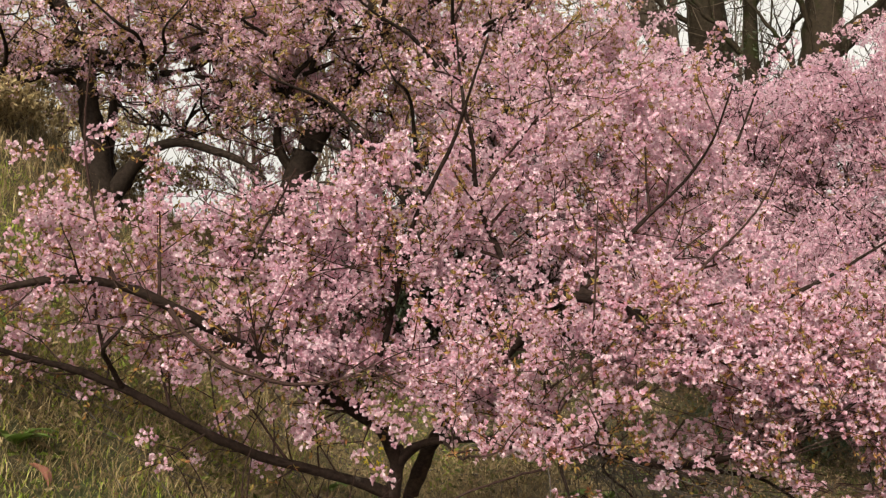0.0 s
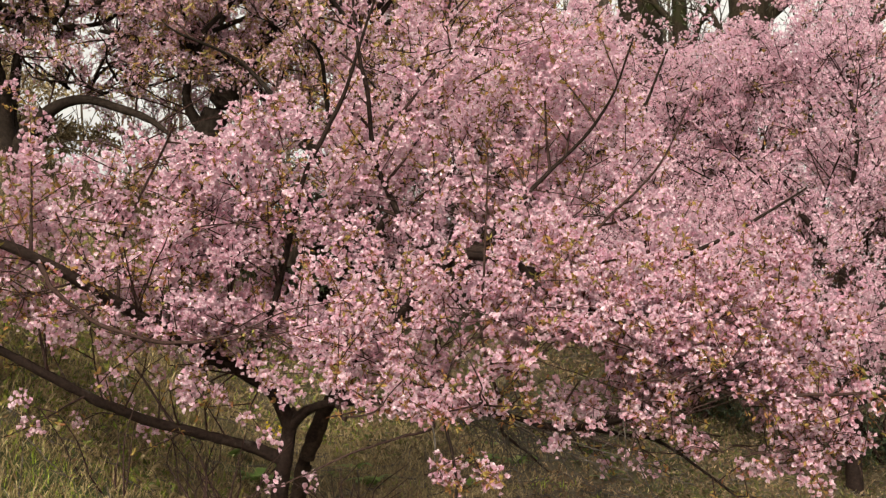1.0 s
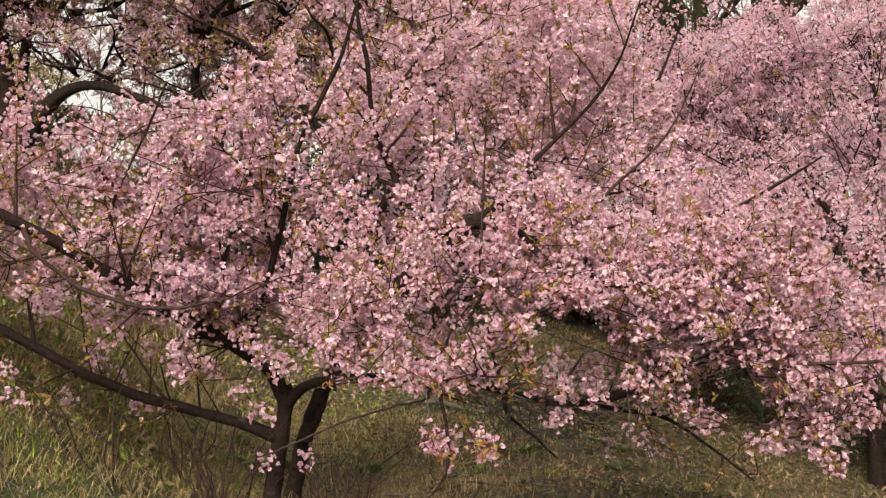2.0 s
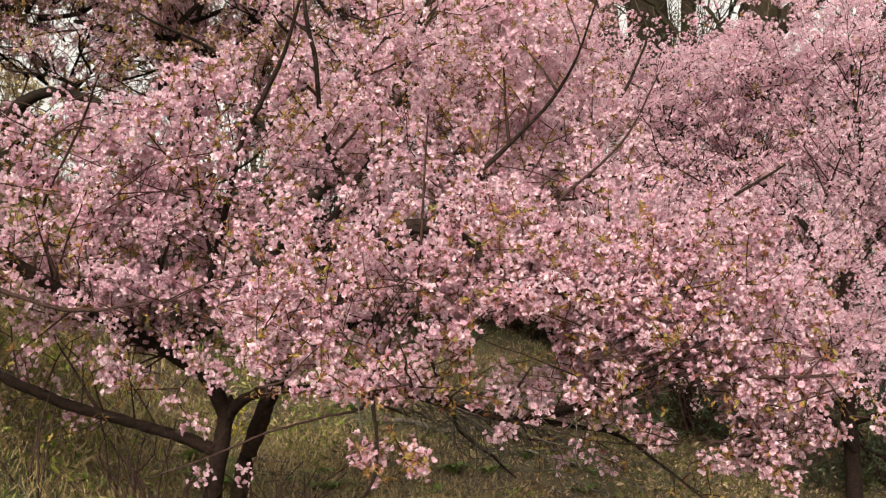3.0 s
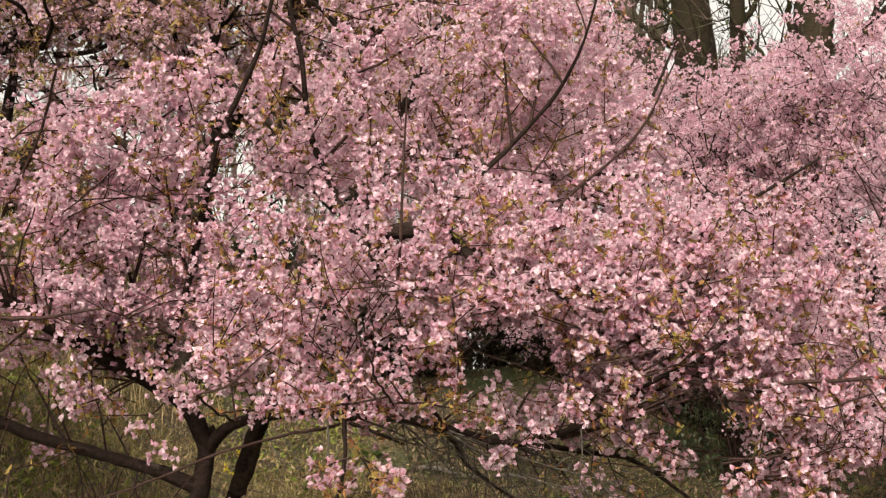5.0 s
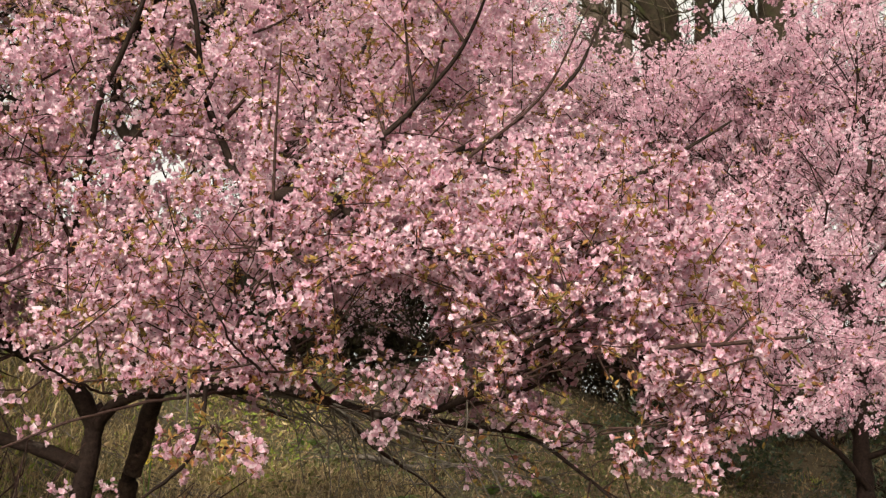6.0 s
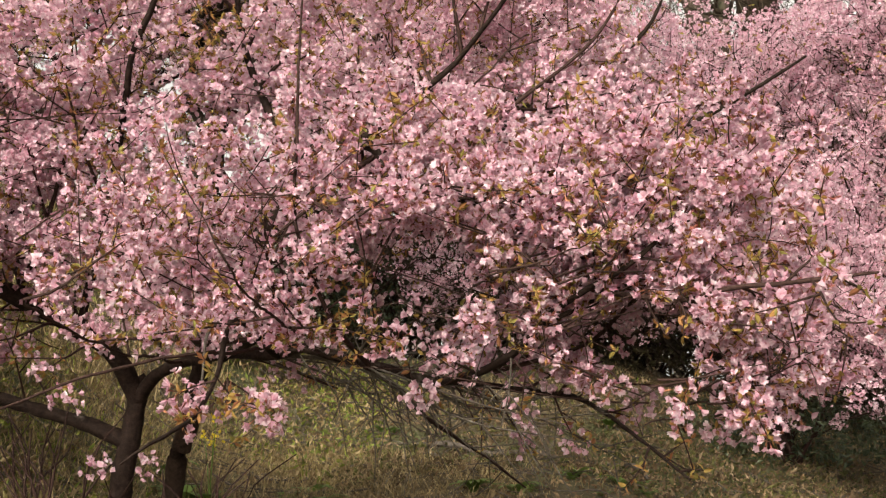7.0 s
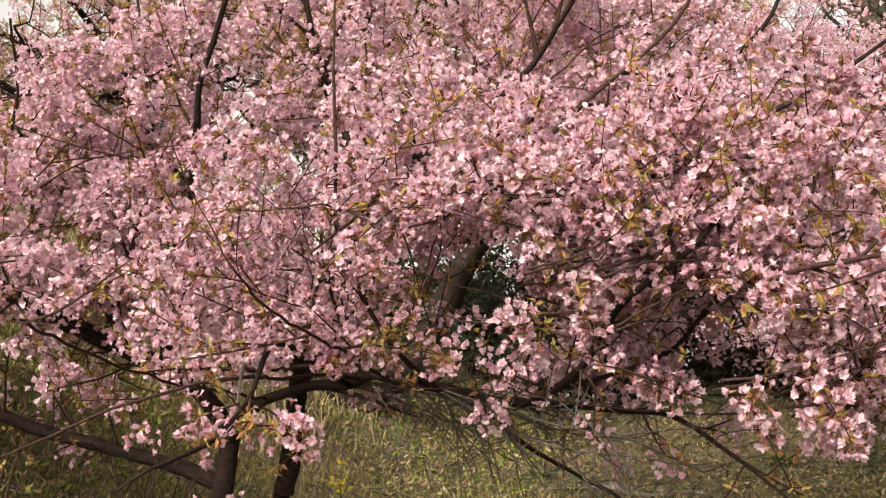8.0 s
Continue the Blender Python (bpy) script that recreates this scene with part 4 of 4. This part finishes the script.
# ---- bare trees against the sky ----
def bare_tree(seed, at, label, lines, mat, ivy=False, shift=(0, 0, 0)):
    rng = np.random.default_rng(seed)
    tree = tree_empty("bare_tree", (at[0], at[1], float(ground_height(*at))), label)
    base = np.array(tree.location)
    solid = [wood(tree, "trunk" if n == 0 else "limb", l, mat, 14, rng, 0.05, 0.2)[0] for n, l in enumerate(lines)]
    first = side_branches(rng, solid, 0.55, (1.2, 2.6), 0.5, 0.8, 0.05, 0.35)
    second = side_branches(rng, first, 0.22, (0.5, 1.3), 0.4, 0.8, 0.014, 0.15)
    third = side_branches(rng, second, 0.18, (0.25, 0.7), 0.3, 0.7, 0.006, 0.12)
    v, q, t = thin_tubes(first + second, 4)
    part("branches", mesh_from("branches", v - base, [q, t], [mat], None, True), tree, "bare winter branches", "stuff")
    v, q, t = thin_tubes([l[[0, len(l) // 2, -1]] for l in third], 3)
    part("twigs", mesh_from("twigs", v - base, [q, t], [PALE_BARK]), tree, "fine bare twigs", "stuff")
    if ivy:
        at, _ = anchors_along(rng, solid, 0.006, 0.0)
        at = at + unit_dirs(rng, len(at)) * rng.uniform(0.16, 0.34, (len(at), 1))
        at = at[np.array([noise.noise(Vector(p) * 1.5) for p in at]) > -0.1]
        part("ivy", leaf_mesh("ivy", rng, at - base, unit_dirs(rng, len(at)), 0.075, SHRUB), tree, "dark ivy climbing the trunk", "stuff")
    tree.location += Vector(shift)


bare_tree(41, (3.6, 19.0), "tall bare tree with pale leaning trunk",
    [[(3.6, 19, 0.8, 0.30), (3.35, 19.0, 4.0, 0.25), (3.08, 19.0, 5.95, 0.220), (2.78, 19.0, 6.91, 0.196), (2.55, 19.0, 7.62, 0.179), (2.36, 19.0, 8.26, 0.171), (1.9, 19.0, 10.2, 0.13)],
     [(3.0, 19.0, 6.2, 0.06), (2.80, 19.0, 6.91, 0.049), (2.75, 19.0, 7.62, 0.045), (2.76, 19.0, 9.2, 0.03)],
     [(3.2, 18.8, 5.0, 0.10), (2.9, 18.2, 6.0, 0.085), (2.79, 18.0, 6.83, 0.077), (2.76, 18.0, 7.76, 0.069), (2.84, 18.0, 9.6, 0.05)]], PALE_BARK, shift=(-0.32, 0, 0.2))
bare_tree(42, (3.05, 17.0), "massive mossy bare tree trunk",
    [[(3.1, 17.0, 0.8, 0.5), (3.05, 17.0, 5.02, 0.35), (3.05, 17.0, 6.17, 0.31), (3.01, 17.0, 6.96, 0.29), (2.96, 17.0, 8.56, 0.26), (2.9, 17.0, 11, 0.2)],
     [(3.2, 16.9, 3.8, 0.16), (3.45, 16.2, 5.12, 0.12), (3.40, 16.0, 6.35, 0.105), (3.48, 16.0, 8.5, 0.08)]], MOSSY, True, shift=(-0.25, 0, 0.2))
bare_tree(43, (3.8, 15.0), "ivy-dark bare tree with thick spreading limbs",
    [[(3.75, 15.0, 0.8, 0.36), (3.89, 15.0, 4.32, 0.283), (4.13, 15.0, 5.71, 0.252), (4.27, 15.0, 6.52, 0.236), (4.42, 15.0, 7.92, 0.189), (4.5, 15.0, 9.5, 0.13)],
     [(4.15, 15.0, 5.70, 0.135), (4.57, 15.0, 6.11, 0.138), (4.91, 15.0, 6.37, 0.126), (5.4, 15.0, 6.85, 0.085)],
     [(4.0, 15.0, 4.95, 0.135), (4.20, 15.0, 5.16, 0.132), (4.75, 14.80, 5.32, 0.118), (5.21, 14.60, 5.54, 0.109), (6.2, 14.40, 6.14, 0.07)]], MOSSY, True, shift=(-0.40, 0, 0.18))


def far_woods():
    """Fine bare twigs of the wood beyond the bank."""
    rng = np.random.default_rng(47)
    rods = []
    for k in range(75):
        x, y = rng.uniform(-11, 12), rng.uniform(21, 30)
        n = 9
        t = np.linspace(0, 1, n)
        high = rng.uniform(6.0, 9.5)
        rods.append(np.column_stack([x + np.cumsum(rng.normal(0, 0.10, n)), y + np.cumsum(rng.normal(0, 0.1, n)), 1.0 + t * high, (1 - 0.9 * t) * rng.uniform(0.05, 0.11)]))
    first = side_branches(rng, rods, 0.5, (0.9, 2.2), 0.6, 0.7, 0.022, 0.25)
    second = side_branches(rng, first, 0.4, (0.4, 1.1), 0.5, 0.7, 0.009, 0.15)
    v, q, t = thin_tubes(rods + [l[[0, len(l) // 3, 2 * len(l) // 3, -1]] for l in first] + [l[[0, len(l) // 2, -1]] for l in second], 3)
    tagged(new("far_woods", mesh_from("far_woods", v, [q, t], [PALE_BARK])), "distant bare winter wood of fine grey-brown branches", "woods", kind="stuff")


far_woods()


# ---- shrubs ----
def shrub(seed, x, y, width, deep, high, label, mat=None, leaf=0.06, count=6000, name="shrub"):
    mat = mat or SHRUB
    rng = np.random.default_rng(seed)
    z = float(ground_height(x, y))
    e = new(name)
    e.location = (x, y, z)
    tagged(e, label=label, category="shrub", group="shrubs on the bank")
    stems = []
    for k in range(9):
        a, r = rng.uniform(0, 6.28), rng.uniform(0.2, 0.9)
        tip = np.array([math.cos(a) * width * 0.45 * r, math.sin(a) * deep * 0.45 * r, high * rng.uniform(0.6, 0.95)])
        stems.append(np.column_stack([np.linspace([tip[0] * 0.1, tip[1] * 0.1, -0.05], tip, 6) + rng.normal(0, 0.02, (6, 3)), np.linspace(0.018, 0.005, 6)]))
    stems += side_branches(rng, stems, 0.15, (0.2, 0.5), 0.2, 0.8, 0.006, 0.2)
    v, q, t = thin_tubes(stems, 4)
    part("stems", mesh_from("stems", v, [q, t], [TWIG], None, True), e, "", "stuff")
    p = unit_dirs(rng, count) * (rng.random((count, 1)) ** 0.3)
    p[:, 2] = np.abs(p[:, 2])
    lump = np.array([1 + 0.35 * noise.noise(Vector(q) * 2.2 + Vector((seed, 0, 0))) for q in p])
    p = p * np.array([width / 2, deep / 2, high]) * lump[:, None]
    f = np.array([noise.noise(Vector(q) * 4 + Vector((0, seed, 0))) for q in p])
    p = p[f > -0.25]
    d = unit_dirs(rng, len(p)) + np.array([0, 0, 0.4])
    part("foliage", leaf_mesh("foliage", rng, p, d, leaf, mat), e, "", "stuff")


# Brown shrubs whose dark colour carries the shade beneath the far cherries.
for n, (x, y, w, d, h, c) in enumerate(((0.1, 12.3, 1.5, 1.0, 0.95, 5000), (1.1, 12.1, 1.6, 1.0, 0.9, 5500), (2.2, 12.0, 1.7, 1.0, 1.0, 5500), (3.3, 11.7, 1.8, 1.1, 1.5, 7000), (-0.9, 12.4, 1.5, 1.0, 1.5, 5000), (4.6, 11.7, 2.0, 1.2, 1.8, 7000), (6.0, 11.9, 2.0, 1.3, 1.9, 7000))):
    shrub(60 + n, x, y, w, d, h, "dense brownish shrub, darkened in colour for the shade under cherries", SHADE_THICKET, 0.07, c)
# The next four shrubs are added as shade-dark backing for the crown's gaps.
shrub(67, -0.5, 13.0, 2.8, 1.1, 1.8, "shrub added as shade-dark backing behind the cherries", SHADE_THICKET, 0.08, 5000)
shrub(68, 0.9, 13.3, 1.9, 1.1, 1.6, "shrub added as shade-dark backing behind the cherries", SHADE_THICKET, 0.08, 5000)
shrub(69, -1.7, 12.8, 2.0, 1.1, 1.6, "shrub added as shade-dark backing behind the cherries", SHADE_THICKET, 0.08, 4000)
shrub(73, -1.15, 12.0, 1.7, 1.0, 1.45, "dense brownish shrub, darkened in colour for the shade under cherries", SHADE_THICKET, 0.07, 5000)
shrub(70, -1.7, 11.4, 1.5, 1.2, 1.2, "rounded dark green bush on top of the bank", None, 0.06, 6000)
shrub(71, 1.9, 9.9, 1.5, 0.8, 0.75, "low dark green bush behind the slender cherry", None, 0.05, 3500)
shrub(72, 3.3, 9.6, 1.6, 0.8, 0.85, "low dark green bush behind the slender cherry", None, 0.05, 3500)
for n, (x, y, w, h) in enumerate(((-3.0, 12.4, 2.2, 0.5), (-4.8, 11.8, 2.4, 0.4), (-6.2, 11.4, 2.4, 0.6), (-3.7, 10.7, 1.6, 0.3), (-4.7, 10.0, 1.6, 0.3), (-2.6, 11.2, 1.6, 0.5), (-4.3, 8.9, 1.3, 0.3), (-5.0, 8.6, 1.3, 0.35))):
    shrub(80 + n, x, y, w, 1.2, h, "tangled brown dry brush along the bank top", BRUSH, 0.06, 4500, "dry_brush")


# ---- ground cover ----
def blades(name, rng, x, y, length, width, lean, mat, label):
    n = len(x)
    z = ground_height(x, y)
    a = rng.uniform(0, 2 * np.pi, n)
    out = np.stack([np.cos(a), np.sin(a), np.zeros(n)], -1)
    side = np.stack([-np.sin(a), np.cos(a), np.zeros(n)], -1)
    lean = np.abs(rng.normal(lean[0], lean[1], (n, 1)))
    L = length * rng.uniform(0.5, 1.3, (n, 1))
    W = width * rng.uniform(0.6, 1.3, (n, 1))
    root = np.stack([x, y, z - 0.01], -1)
    mid = root + L * 0.55 * (np.sin(lean * 0.6) * out + np.cos(lean * 0.6) * np.array([0, 0, 1.0]))
    tip = mid + L * 0.5 * (np.sin(lean * 1.5) * out + np.cos(lean * 1.5) * np.array([0, 0, 1.0]))
    tip[:, 2] = np.maximum(tip[:, 2], z + 0.012)
    v = np.stack([root - side * W, root + side * W, mid + side * W * 0.8, mid - side * W * 0.8, tip], 1).reshape(-1, 3)
    o = (np.arange(n) * 5)[:, None]
    q, t = o + np.array([[0, 1, 2, 3]]), o + np.array([[3, 2, 4]])
    ob = new(name, mesh_from(name, v, [q, t], [mat]))
    tagged(ob, label, "grass", kind="stuff")


def tufted(rng, n, tufts, box, spread):
    cx, cy = rng.uniform(box[0], box[1], tufts), rng.uniform(box[2], box[3], tufts)
    k = rng.integers(0, tufts, n)
    return cx[k] + rng.normal(0, spread, n), cy[k] + rng.normal(0, spread, n)


rng_g = np.random.default_rng(77)
x, y = tufted(rng_g, 45000, 2600, (-5.5, 4.5, 3.8, 13), 0.07)
green = np.array([noise.noise(Vector((a * 0.8, b * 0.8, 3.3))) for a, b in zip(x, y)]) + 0.5 * (-(x + 1.3)) - 0.1 - np.clip(y - 7.5, 0, 2) * (x < -1.6)
blades("grass", rng_g, x[green > 0.1], y[green > 0.1], 0.06, 0.0028, (1.0, 0.45), GRASS, "tufts of green grass on the bank")
x, y = tufted(rng_g, 34000, 1600, (-4.4, -1.5, 3.6, 8.2), 0.10)
blades("grass", rng_g, x, y, 0.055, 0.0024, (1.15, 0.5), GRASS, "lush green grass on the steep bank")
x, y = tufted(rng_g, 30000, 1500, (-5.5, 4.5, 3.8, 13), 0.13)
dry = np.array([noise.noise(Vector((a * 0.9, b * 0.9, 8.3))) for a, b in zip(x, y)]) - 0.10 * (-(x + 1.4))
blades("dry_grass", rng_g, x[dry > 0.02], y[dry > 0.02], 0.11, 0.0017, (1.3, 0.3), STRAW, "matted dead straw-coloured grass")
x, y = tufted(rng_g, 26000, 900, (-1.4, 3.4, 4.8, 11.5), 0.10)
green = np.array([noise.noise(Vector((a * 1.6, b * 1.6, 31.3))) for a, b in zip(x, y)])
blades("grass", rng_g, x[green > 0.3], y[green > 0.3], 0.05, 0.0034, (0.9, 0.5), GRASS, "patches of short green grass among dead leaves")
x, y = tufted(rng_g, 36000, 1500, (-2.6, 0.2, 4.4, 8.6), 0.13)
blades("dry_grass", rng_g, x, y, 0.15, 0.0018, (1.4, 0.35), BRUSH, "pale dead grass tangled with green on the steep bank")
x, y = tufted(rng_g, 16000, 500, (-7.5, -1.7, 7.6, 12.6), 0.14)
blades("dead_tall_grass", rng_g, x, y, 0.24, 0.003, (1.0, 0.45), BRUSH, "tall tangled brown dead grass on the bank top")
n = 30000
x, y = np.concatenate([rng_g.uniform(-4, 4.5, 20000), rng_g.uniform(0.4, 3.6, 10000)]), np.concatenate([rng_g.uniform(4, 12, 20000), rng_g.uniform(6, 10.5, 10000)])
p = np.stack([x, y, ground_height(x, y) + 0.014], -1)
tagged(new("leaf_litter", leaf_mesh("leaf_litter", rng_g, p, np.stack([np.zeros(n), np.zeros(n), np.ones(n)], -1) + rng_g.normal(0, 0.7, (n, 3)), 0.036, BROWN_LITTER)), "fallen brown leaves lying on the bank", "leaves", kind="stuff")


n = 52000
x, y = tufted(rng_g, n, 1500, (-3.0, 3.2, 4.6, 10.5), 0.2)
f = np.array([noise.noise(Vector((a * 0.7, b * 0.7, 21.3))) for a, b in zip(x, y)])
x, y = x[f > -0.1], y[f > -0.1]
# From x = -0.6 the cover turns browner, with tree shade in its colour.
for some, mat, name, label in ((x < -0.6, CARPET, "ground_weeds", "low mixed green and brown weeds covering the bank"), (x >= -0.6, SHADED_COVER, "dead_leaves", "brown dead leaves and moss, darkened in colour for shade under the cherry")):
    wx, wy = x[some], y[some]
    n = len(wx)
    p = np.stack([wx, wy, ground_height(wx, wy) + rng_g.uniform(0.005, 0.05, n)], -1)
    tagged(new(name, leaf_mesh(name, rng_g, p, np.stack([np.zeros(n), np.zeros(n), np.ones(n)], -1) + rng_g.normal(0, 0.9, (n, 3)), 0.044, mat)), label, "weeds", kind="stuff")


def fallen_twigs():
    """Thin dead twigs that lie about on the bank."""
    lines = []
    for k in range(1100):
        a, b = rng_g.uniform(-2.4, 3.2), rng_g.uniform(4.6, 10.5)
        turn, long = rng_g.uniform(0, 6.28), rng_g.uniform(0.12, 0.6)
        t = np.linspace(-0.5, 0.5, 6)
        px, py = a + math.cos(turn) * long * t + rng_g.normal(0, 0.012, 6), b + math.sin(turn) * long * t + rng_g.normal(0, 0.012, 6)
        lines.append(np.column_stack([px, py, ground_height(px, py) + 0.02 + rng_g.uniform(0, 0.06) * np.abs(t), np.linspace(1, 0.4, 6) * rng_g.uniform(0.002, 0.006)]))
    v, q, t = thin_tubes(lines, 4)
    tagged(new("fallen_twigs", mesh_from("fallen_twigs", v, [q, t], [GREY_TWIG], None, True)), "thin dead twigs lying on the bank", "twigs", kind="stuff")


fallen_twigs()


def fallen_branch(points, mat, label):
    rng = np.random.default_rng(91)
    l = smooth_line([(x, y, float(ground_height(x, y)) + r + up, r) for x, y, up, r in points], 0.05)
    v, q, t = tube(l, 8, 0.07, rng)
    tagged(new("fallen_branch", mesh_from("fallen_branch", v, [q, t], [mat], None, True)), label, "branch")


fallen_branch([(-0.45, 9.15, 0.0, 0.012), (-0.2, 9.08, 0.03, 0.017), (0.05, 8.95, 0.01, 0.019), (0.3, 8.98, 0.04, 0.017), (0.55, 8.85, 0.01, 0.012), (0.8, 8.9, 0.05, 0.006)], GREY_TWIG, "grey dead branch lying on the bank")
fallen_branch([(0.83, 9.05, 0.02, 0.010), (0.89, 8.86, 0.06, 0.013), (0.97, 8.66, 0.01, 0.010)], GREY_TWIG, "pale weathered stick on the ground")


def shoot(points, mat, e):
    v, q, t = tube(smooth_line(points, 0.05), 5)
    part("stem", mesh_from("stem", v, [q, t], [mat], None, True), e)


def suckers(x, y, count, high, seed, label):
    """Upright brown shoots from the ground."""
    rng = np.random.default_rng(seed)
    z = float(ground_height(x, y))
    e = new("shoots")
    e.location = (x, y, z)
    tagged(e, label, "shoots")
    for k in range(count):
        a, r = rng.uniform(0, 6.28), rng.uniform(0.1, 0.32)
        h = high * rng.uniform(0.6, 1.1)
        shoot([(math.cos(a) * 0.03, math.sin(a) * 0.03, -0.03, 0.0045), (math.cos(a) * r * 0.4 + rng.normal(0, 0.02), math.sin(a) * r * 0.4, h * 0.3, 0.004), (math.cos(a) * r * 0.6 + rng.normal(0, 0.03), math.sin(a) * r * 0.6, h * 0.65, 0.003), (math.cos(a) * r, math.sin(a) * r, h, 0.002)], TWIG, e)


suckers(-1.08, 5.55, 16, 0.42, 5, "reddish-brown shoots beside the cherry trunk")
suckers(-1.45, 5.25, 5, 0.38, 7, "thin reddish-brown shoots on the bank")
suckers(-1.25, 5.75, 6, 0.45, 8, "thin reddish-brown shoots on the bank")
suckers(-0.55, 5.45, 9, 0.3, 9, "thin brown shoots at the foot of the cherry")
suckers(-0.62, 5.75, 8, 0.3, 6, "thin brown shoots at the foot of the cherry")


def weed(x, y, size, count, seed, label, flower=False, name="weed"):
    """A rosette of arched broad leaves, some with yellow flower heads on stalks."""
    rng = np.random.default_rng(seed)
    z = float(ground_height(x, y))
    e = new(name)
    e.location = (x, y, z)
    tagged(e, label, "plant")
    for k in range(count):
        a = 2.4 * k + rng.uniform(-0.3, 0.3)
        L, W, up = size * rng.uniform(0.7, 1.1), size * rng.uniform(0.13, 0.2), rng.uniform(0.5, 1.2)
        c, s_ = math.cos(a), math.sin(a)
        v, f = [], []
        for t in np.linspace(0, 1, 6):
            w = W * math.sin(math.pi * min(0.97, 0.12 + 0.88 * t)) * (1 + 0.1 * rng.normal())
            r, h = L * t * (0.55 + 0.2 * t), L * (up * t - 0.75 * up * t * t)
            for o, dz in ((-w, 0.12 * W), (0, 0), (w, 0.12 * W)):
                v.append((c * r - s_ * o, s_ * r + c * o, h + dz - 0.01))
        for i in range(5):
            for j in range(2):
                b = 3 * i + j
                f.append((b, b + 1, b + 4, b + 3))
        part("leaf", mesh_from("leaf", np.array(v), [np.array(f)], [WEED], None, True), e)
    if flower:
        for k in range(4):
            tip = np.array([rng.normal(0, 0.06), rng.normal(0, 0.06), size * rng.uniform(1.3, 1.9)])
            shoot([(0, 0, 0, 0.003), (tip[0] * 0.4, tip[1] * 0.4, tip[2] * 0.5, 0.0025), (*tip, 0.0015)], WEED, e)
            pos = tip + rng.normal(0, 0.014, (9, 3))
            v, fs = scattered(FAR_OPEN, pos, turns(unit_dirs(rng, 9) + np.array([0, 0, 0.6]), rng), np.full(9, 0.018))
            part("flower_head", mesh_from("flower_head", v, fs, [YELLOW]), e, "small yellow flower head")


rng_w = np.random.default_rng(99)
for k in range(26):
    wx, wy = rng_w.uniform(-1.6, 1.9), rng_w.uniform(6.2, 9.6)
    weed(wx, wy, rng_w.uniform(0.09, 0.19), int(rng_w.integers(6, 11)), 100 + k, "small green broad-leaved weed in dead grass")
weed(-0.54, 7.05, 0.20, 11, 1, "bright green broad-leaved weed on the bank")
weed(0.107, 7.5, 0.17, 11, 2, "dark green leafy weed among dead leaves")
weed(-0.42, 8.1, 0.14, 8, 3, "small green weed among straw")
weed(-2.16, 4.60, 0.22, 9, 4, "broad-leaved green plant on the steep bank")
weed(-1.15, 7.0, 0.24, 12, 7, "light green leafy weed behind the cherry trunk")
weed(-1.35, 7.3, 0.22, 10, 8, "light green leafy weed behind the cherry trunk")
weed(0.75, 9.6, 0.16, 9, 9, "small green weed in short grass")
weed(-2.52, 5.42, 0.13, 7, 10, "flowering mustard with yellow heads on the bank", True, "mustard_plant")
weed(-1.05, 7.1, 0.2, 8, 11, "flowering mustard with yellow heads behind the cherry", True, "mustard_plant")


def curled_leaf(x, y, size, turn, mat, label, up=0.02):
    z = float(ground_height(x, y)) + up
    v, f = [], []
    for t in np.linspace(0, 1, 8):
        w = 0.36 * math.sin(math.pi * min(0.98, 0.05 + 0.95 * t)) ** 0.8
        for o in (-1, -0.5, 0, 0.5, 1):
            v.append((o * w * size, (t - 0.5) * size, size * (0.22 * o * o * w / 0.36 + 0.12 * math.sin(3 * t) * (1 + 0.3 * o))))
    for i in range(7):
        for j in range(4):
            b = 5 * i + j
            f.append((b, b + 1, b + 6, b + 5))
    ob = new("fallen_leaf", mesh_from("fallen_leaf", np.array(v), [np.array(f)], [mat], None, True))
    ob.matrix_world = pose(x, y, z, 48, 12, turn)
    tagged(ob, label, "leaf")


curled_leaf(-2.03, 4.50, 0.115, 100, DEAD_LEAF, "large curled pinkish-brown fallen leaf on grass")
